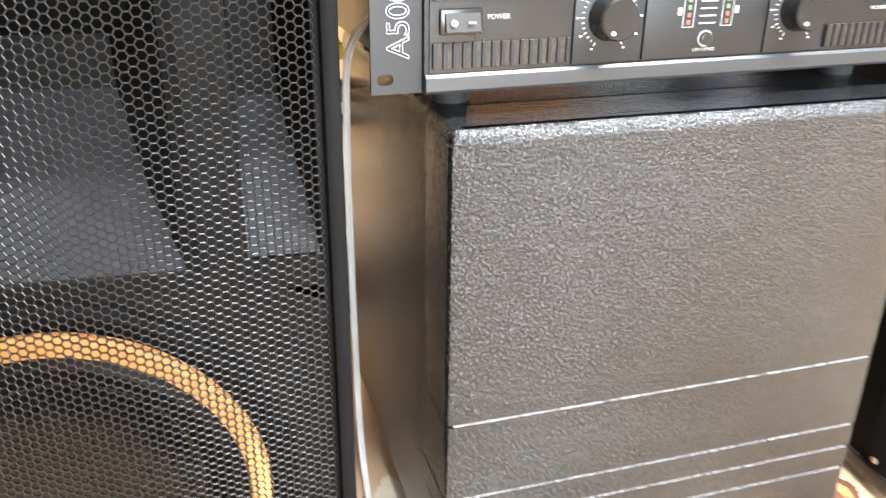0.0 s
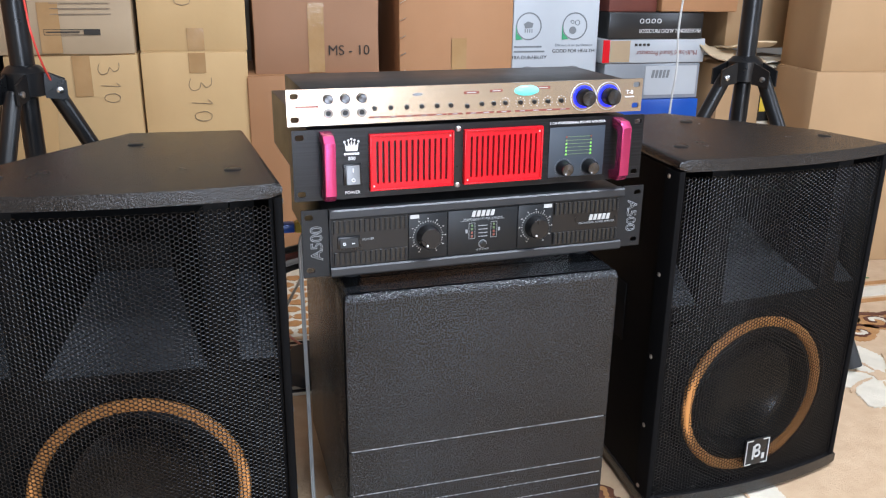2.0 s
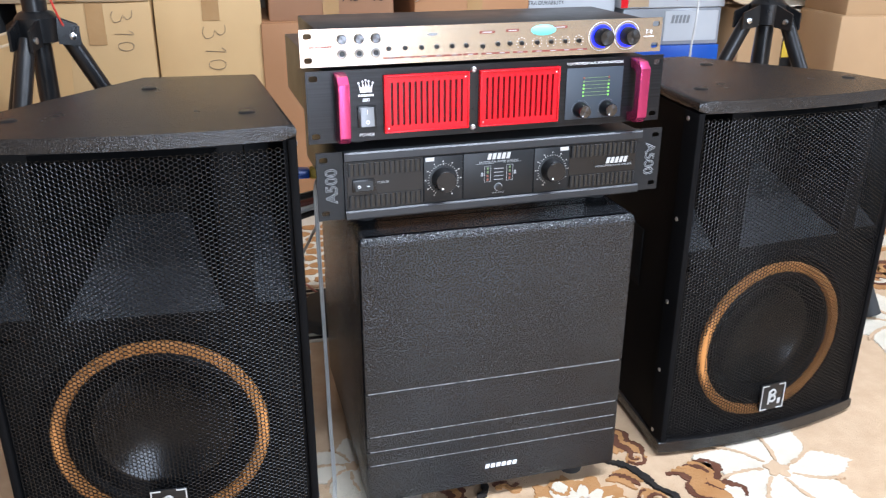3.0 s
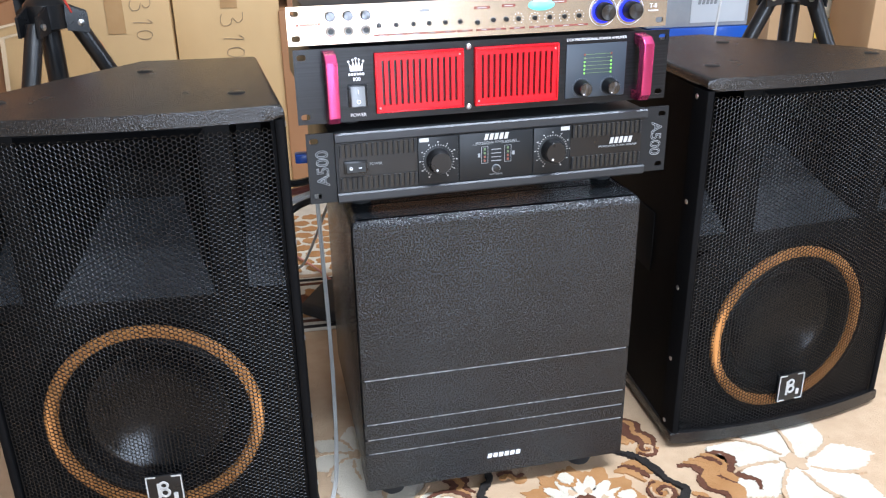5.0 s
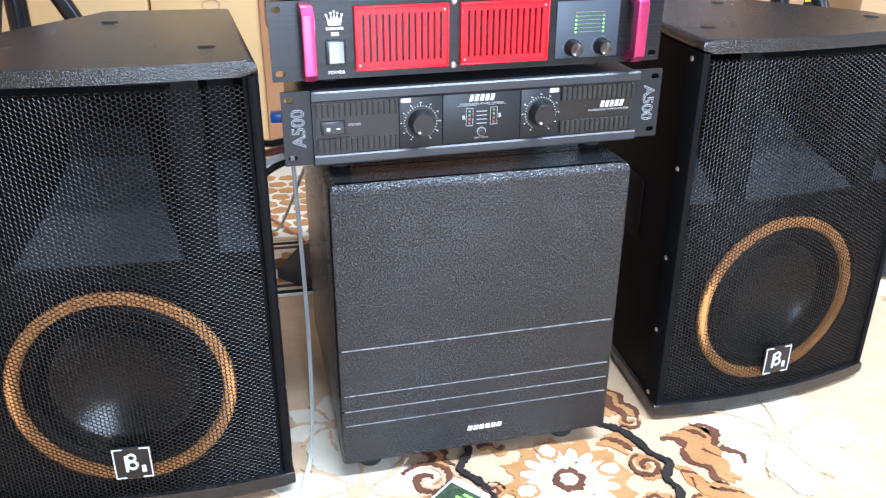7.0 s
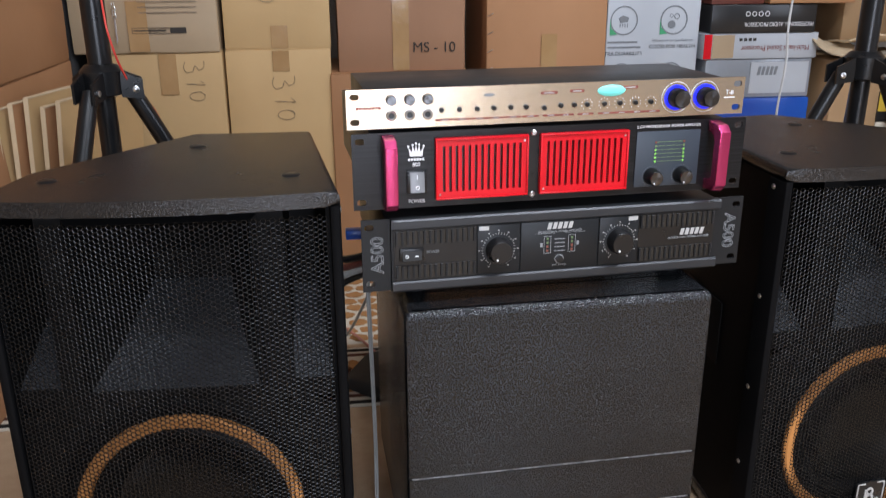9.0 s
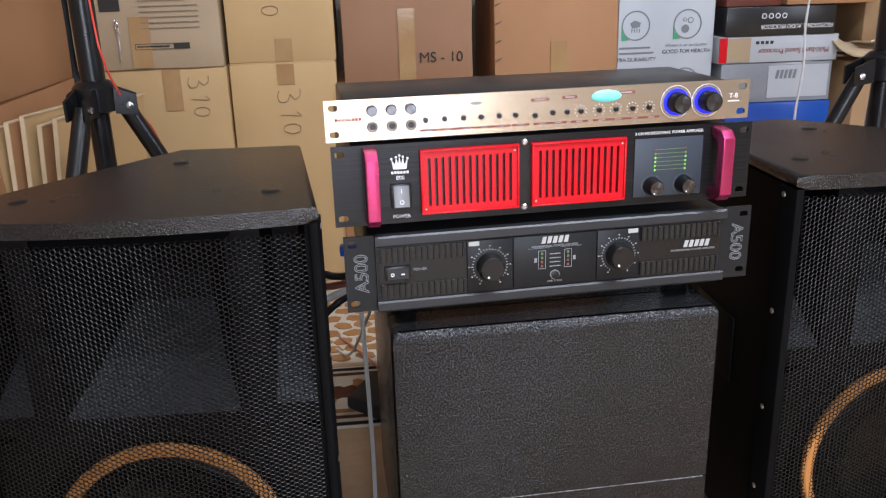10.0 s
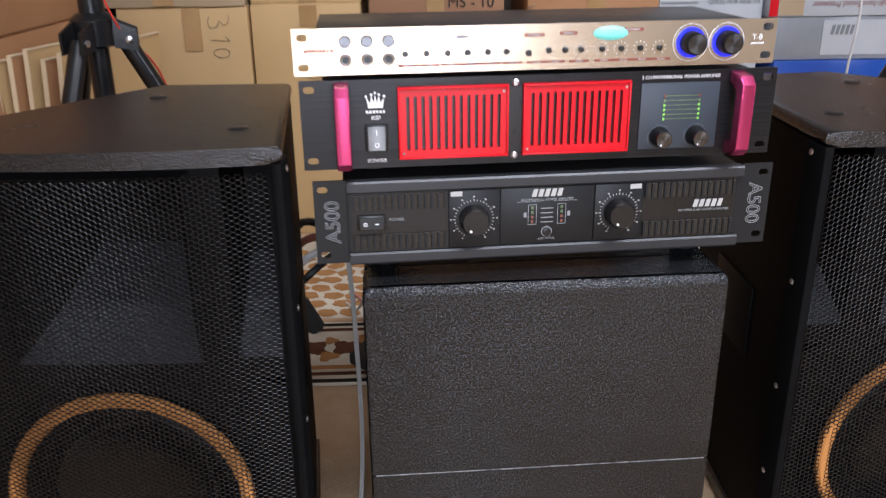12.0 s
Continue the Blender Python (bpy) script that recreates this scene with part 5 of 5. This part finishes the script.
def flower(cx, cy, turn, k):
    """A large ivory bloom with caramel veins."""
    bm = bmesh.new()
    for i in range(7):
        a = radians(turn + 51 * i)
        blob(bm, cx + 0.055 * k * math.cos(a), cy + 0.055 * k * math.sin(a), 0.05 * k, 0.0018 + 0.0002 * i, 5, 0.06, 1.1, 0.55, math.degrees(a), seed=i + cx)
    motif("bloom_petals", bm, IVORY)
    bm = bmesh.new()
    for i in range(7):
        a = radians(turn + 51 * i + 20)
        ribbon(bm, [(cx + r * k * math.cos(a + 4 * (r - 0.05)), cy + r * k * math.sin(a + 4 * (r - 0.05))) for r in (0.02, 0.045, 0.07, 0.09)], 0.0045 * k, 0.0042, i)
    blob(bm, cx, cy, 0.016 * k, 0.0044, 5, 0.2, seed=5)
    motif("bloom_veins", bm, BEIGE)


medallion(0.716, 0.742)
medallion(-0.42, 0.62, 1.1)
scrolls(0.58, 0.665, 200, 1.0, 1)
scrolls(-0.25, 0.72, 90, 1.0, 1)
flower(0.425, 0.775, 10, 1.1)
flower(1.06, 0.775, 0, 1.15)
flower(0.40, 0.93, 40, 0.7)
flower(1.62, 1.17, 20, 1.4)
flower(1.86, 1.22, 80, 1.2)
scrolls(1.78, 1.40, 20, 1.5, 1)
scrolls(1.60, 1.38, 130, 1.2, 1)
bm = bmesh.new()
ribbon(bm, [(0.60, 0.89), (0.595, 0.86), (0.591, 0.828), (0.575, 0.805), (0.573, 0.787), (0.592, 0.762), (0.601, 0.739), (0.61, 0.70)], 0.0095, 0.0052, 2)
ribbon(bm, [(0.775, 0.875), (0.806, 0.852), (0.828, 0.835), (0.846, 0.797), (0.852, 0.775), (0.870, 0.748), (0.852, 0.722), (0.858, 0.69), (0.838, 0.652), (0.845, 0.61)], 0.0105, 0.0052, 5)
motif("black_vine", bm, JET)
def waves(path, step, colours, w):
    """Wavy bands laid side by side, each a step further along."""
    for k, m_ in enumerate(colours):
        bm = bmesh.new()
        cut = path[: len(path) - k // 3] if k > 2 else path
        ribbon(bm, [(x + step[0] * k, y + step[1] * k) for x, y in cut], w * (1.25 if m_ is CARAMEL else 1.0), 0.0020 + 0.0004 * (k % 3), k + path[0][0])
        motif("wave_band", bm, m_)


def curl(cx, cy, r, start, sign):
    """A round scroll: caramel body, chocolate outline, ivory light."""
    bm = bmesh.new()
    blob(bm, cx, cy, r * 1.02, 0.0016, 5, 0.07, 1.1, 0.85, start, seed=cx * 7)
    motif("curl_ground", bm, CARAMEL)
    bm = bmesh.new()
    ribbon(bm, spiral(cx, cy, r, 1.35, start, sign, 18), r * 0.24, 0.0034, cx)
    motif("curl_outline", bm, CHOCOLATE)
    bm = bmesh.new()
    ribbon(bm, spiral(cx, cy, r * 0.74, 0.9, start + 40 * sign, sign, 14), r * 0.15, 0.0042, cy)
    motif("curl_light", bm, BEIGE)


waves([(0.882, 0.806), (0.903, 0.800), (0.912, 0.782), (0.900, 0.760), (0.908, 0.742), (0.925, 0.728), (0.920, 0.706), (0.932, 0.690)], (0.0115, 0.0040),
      (CHOCOLATE, CARAMEL, CARAMEL, CHOCOLATE, CARAMEL, CHOCOLATE), 0.0115)
waves([(0.876, 0.742), (0.888, 0.730), (0.886, 0.708), (0.902, 0.694), (0.925, 0.688), (0.945, 0.676)], (0.004, -0.010), (CARAMEL, CHOCOLATE, CARAMEL, CHOCOLATE, CARAMEL), 0.0115)
waves([(0.800, 0.826), (0.818, 0.824), (0.832, 0.808), (0.838, 0.795)], (-0.009, -0.008), (CARAMEL, CHOCOLATE, CARAMEL), 0.008)
waves([(0.845, 0.94), (0.862, 0.925), (0.858, 0.900), (0.872, 0.880), (0.866, 0.858)], (-0.0105, -0.002), (CHOCOLATE, CARAMEL, CHOCOLATE, CARAMEL, CARAMEL), 0.012)
waves([(0.540, 0.850), (0.556, 0.838), (0.552, 0.820), (0.566, 0.806)], (-0.009, -0.004), (CHOCOLATE, CARAMEL, CHOCOLATE), 0.008)
waves([(0.606, 0.838), (0.622, 0.842), (0.632, 0.828), (0.646, 0.834)], (0.002, -0.010), (CHOCOLATE, CARAMEL), 0.008)
curl(0.836, 0.750, 0.026, 100, 1)
curl(0.818, 0.676, 0.024, 20, -1)
curl(0.853, 0.853, 0.017, 200, 1)
curl(0.523, 0.778, 0.040, 150, -1)
curl(0.880, 0.655, 0.024, 80, 1)
curl(0.606, 0.742, 0.017, 10, 1)
# border lines of the carpet on the far side
bm = bmesh.new()
add_box(bm, 1.3, 2.6, 1.545, 1.565, -0.001, 0.0022)
add_box(bm, 1.3, 2.6, 1.655, 1.675, -0.001, 0.0022)
motif("border_line", bm, CARAMEL)
bm = box(1.3, 2.6, 1.58, 1.64, -0.001, 0.0022)
motif("border_band", bm, IVORY)
bm = bmesh.new()
for i in range(6):
    add_prism(bm, [(1.9 + i * 0.2, 1.70), (2.03 + i * 0.2, 1.70), (1.98 + i * 0.2, 1.76)], -0.001, 0.0022)
motif("border_leaf", bm, MOSS)

# rug with striped border and pebble field behind the subwoofer
rug = thing("rug", pose(0, 0, 0), "brown and cream rug with striped border and pebble pattern", "rug")
part("rug_base", box(-0.6, 1.25, 1.365, 2.16, 0.0, 0.008, bevel=0.002), IVORY, rug)
for y0, y1, m_ in ((1.366, 1.376, JET), (1.392, 1.402, CHOCOLATE), (1.415, 1.428, CARAMEL), (1.575, 1.585, CHOCOLATE), (1.598, 1.608, JET), (1.618, 1.634, BEIGE)):
    part("border_stripe", box(-0.598, 1.248, y0, y1, 0.006, 0.0096), m_, rug)
for i in range(14):
    x = -0.1 + i * 0.07
    bm, bm2, bm3 = bmesh.new(), bmesh.new(), bmesh.new()
    blob(bm, x, 1.50, 0.028, 0.0098, 4, 0.2, 1.0, 1.0, 45, seed=i, n=20)
    blob(bm2, x + 0.035, 1.50 + 0.035 * (-1) ** i, 0.018, 0.0098, 3, 0.25, seed=i, n=18)
    blob(bm3, x + 0.035, 1.50 - 0.03 * (-1) ** i, 0.013, 0.0098, 3, 0.25, seed=i + 3, n=18)
    part("border_flower", bm, CHOCOLATE, rug, "", smooth=False)
    for b_ in (bm2, bm3):
        part("border_bud", b_, CARAMEL, rug, "", smooth=False)
for j in range(9):
    for i in range(18):
        bm = bmesh.new()
        x, y = -0.1 + i * 0.052 + 0.026 * (j % 2), 1.665 + j * 0.045
        v = noise.noise_vector(Vector((x * 30, y * 30, 2)))
        blob(bm, x + v.x * 0.010, y + v.y * 0.008, 0.0205, 0.0098, 5, 0.07, 1.1, 0.85, v.z * 60, seed=i * 3 + j, n=16)
        part("pebble", bm, CARAMEL, rug, "", smooth=False)

# Unidentified flat black object on the rug; pouch is only a stand-in name.
pouch = thing("pouch", pose(0, 0, 0.0096), "flat black object of unknown kind lying on the striped rug", "pouch")
part("black_wedge", prism([(0.330, 1.425), (0.378, 1.525), (0.45, 1.56), (0.52, 1.52), (0.52, 1.35), (0.385, 1.372)], 0.0, 0.03, bevel=0.008), RUBBER, pouch)

# ---- phone on the carpet ----
ph = thing("phone", pose(0.578, 0.746, 0.006, 0, 0, -48.5), "white smartphone lying face up on the carpet", "phone")
part("phone_body", box(-0.031, 0.031, -0.135, 0.0, 0.0, 0.008, bevel=0.0035, seg=3), PHONE_WHITE, ph)
part("screen", box(-0.026, 0.026, -0.055, -0.014, 0.0079, 0.0084), SCREEN, ph, "dark screen with small green picture")
bm = bmesh.new()
for i, (x, w_, y) in enumerate(((0.008, 0.012, -0.024), (0.004, 0.016, -0.033), (0.006, 0.016, -0.044))):
    add_box(bm, x - w_ / 2, x + w_ / 2 + 0.006, y - 0.0022, y + 0.0022, 0.0085, 0.0089)
part("screen_writing", bm, GREEN_LED, ph)
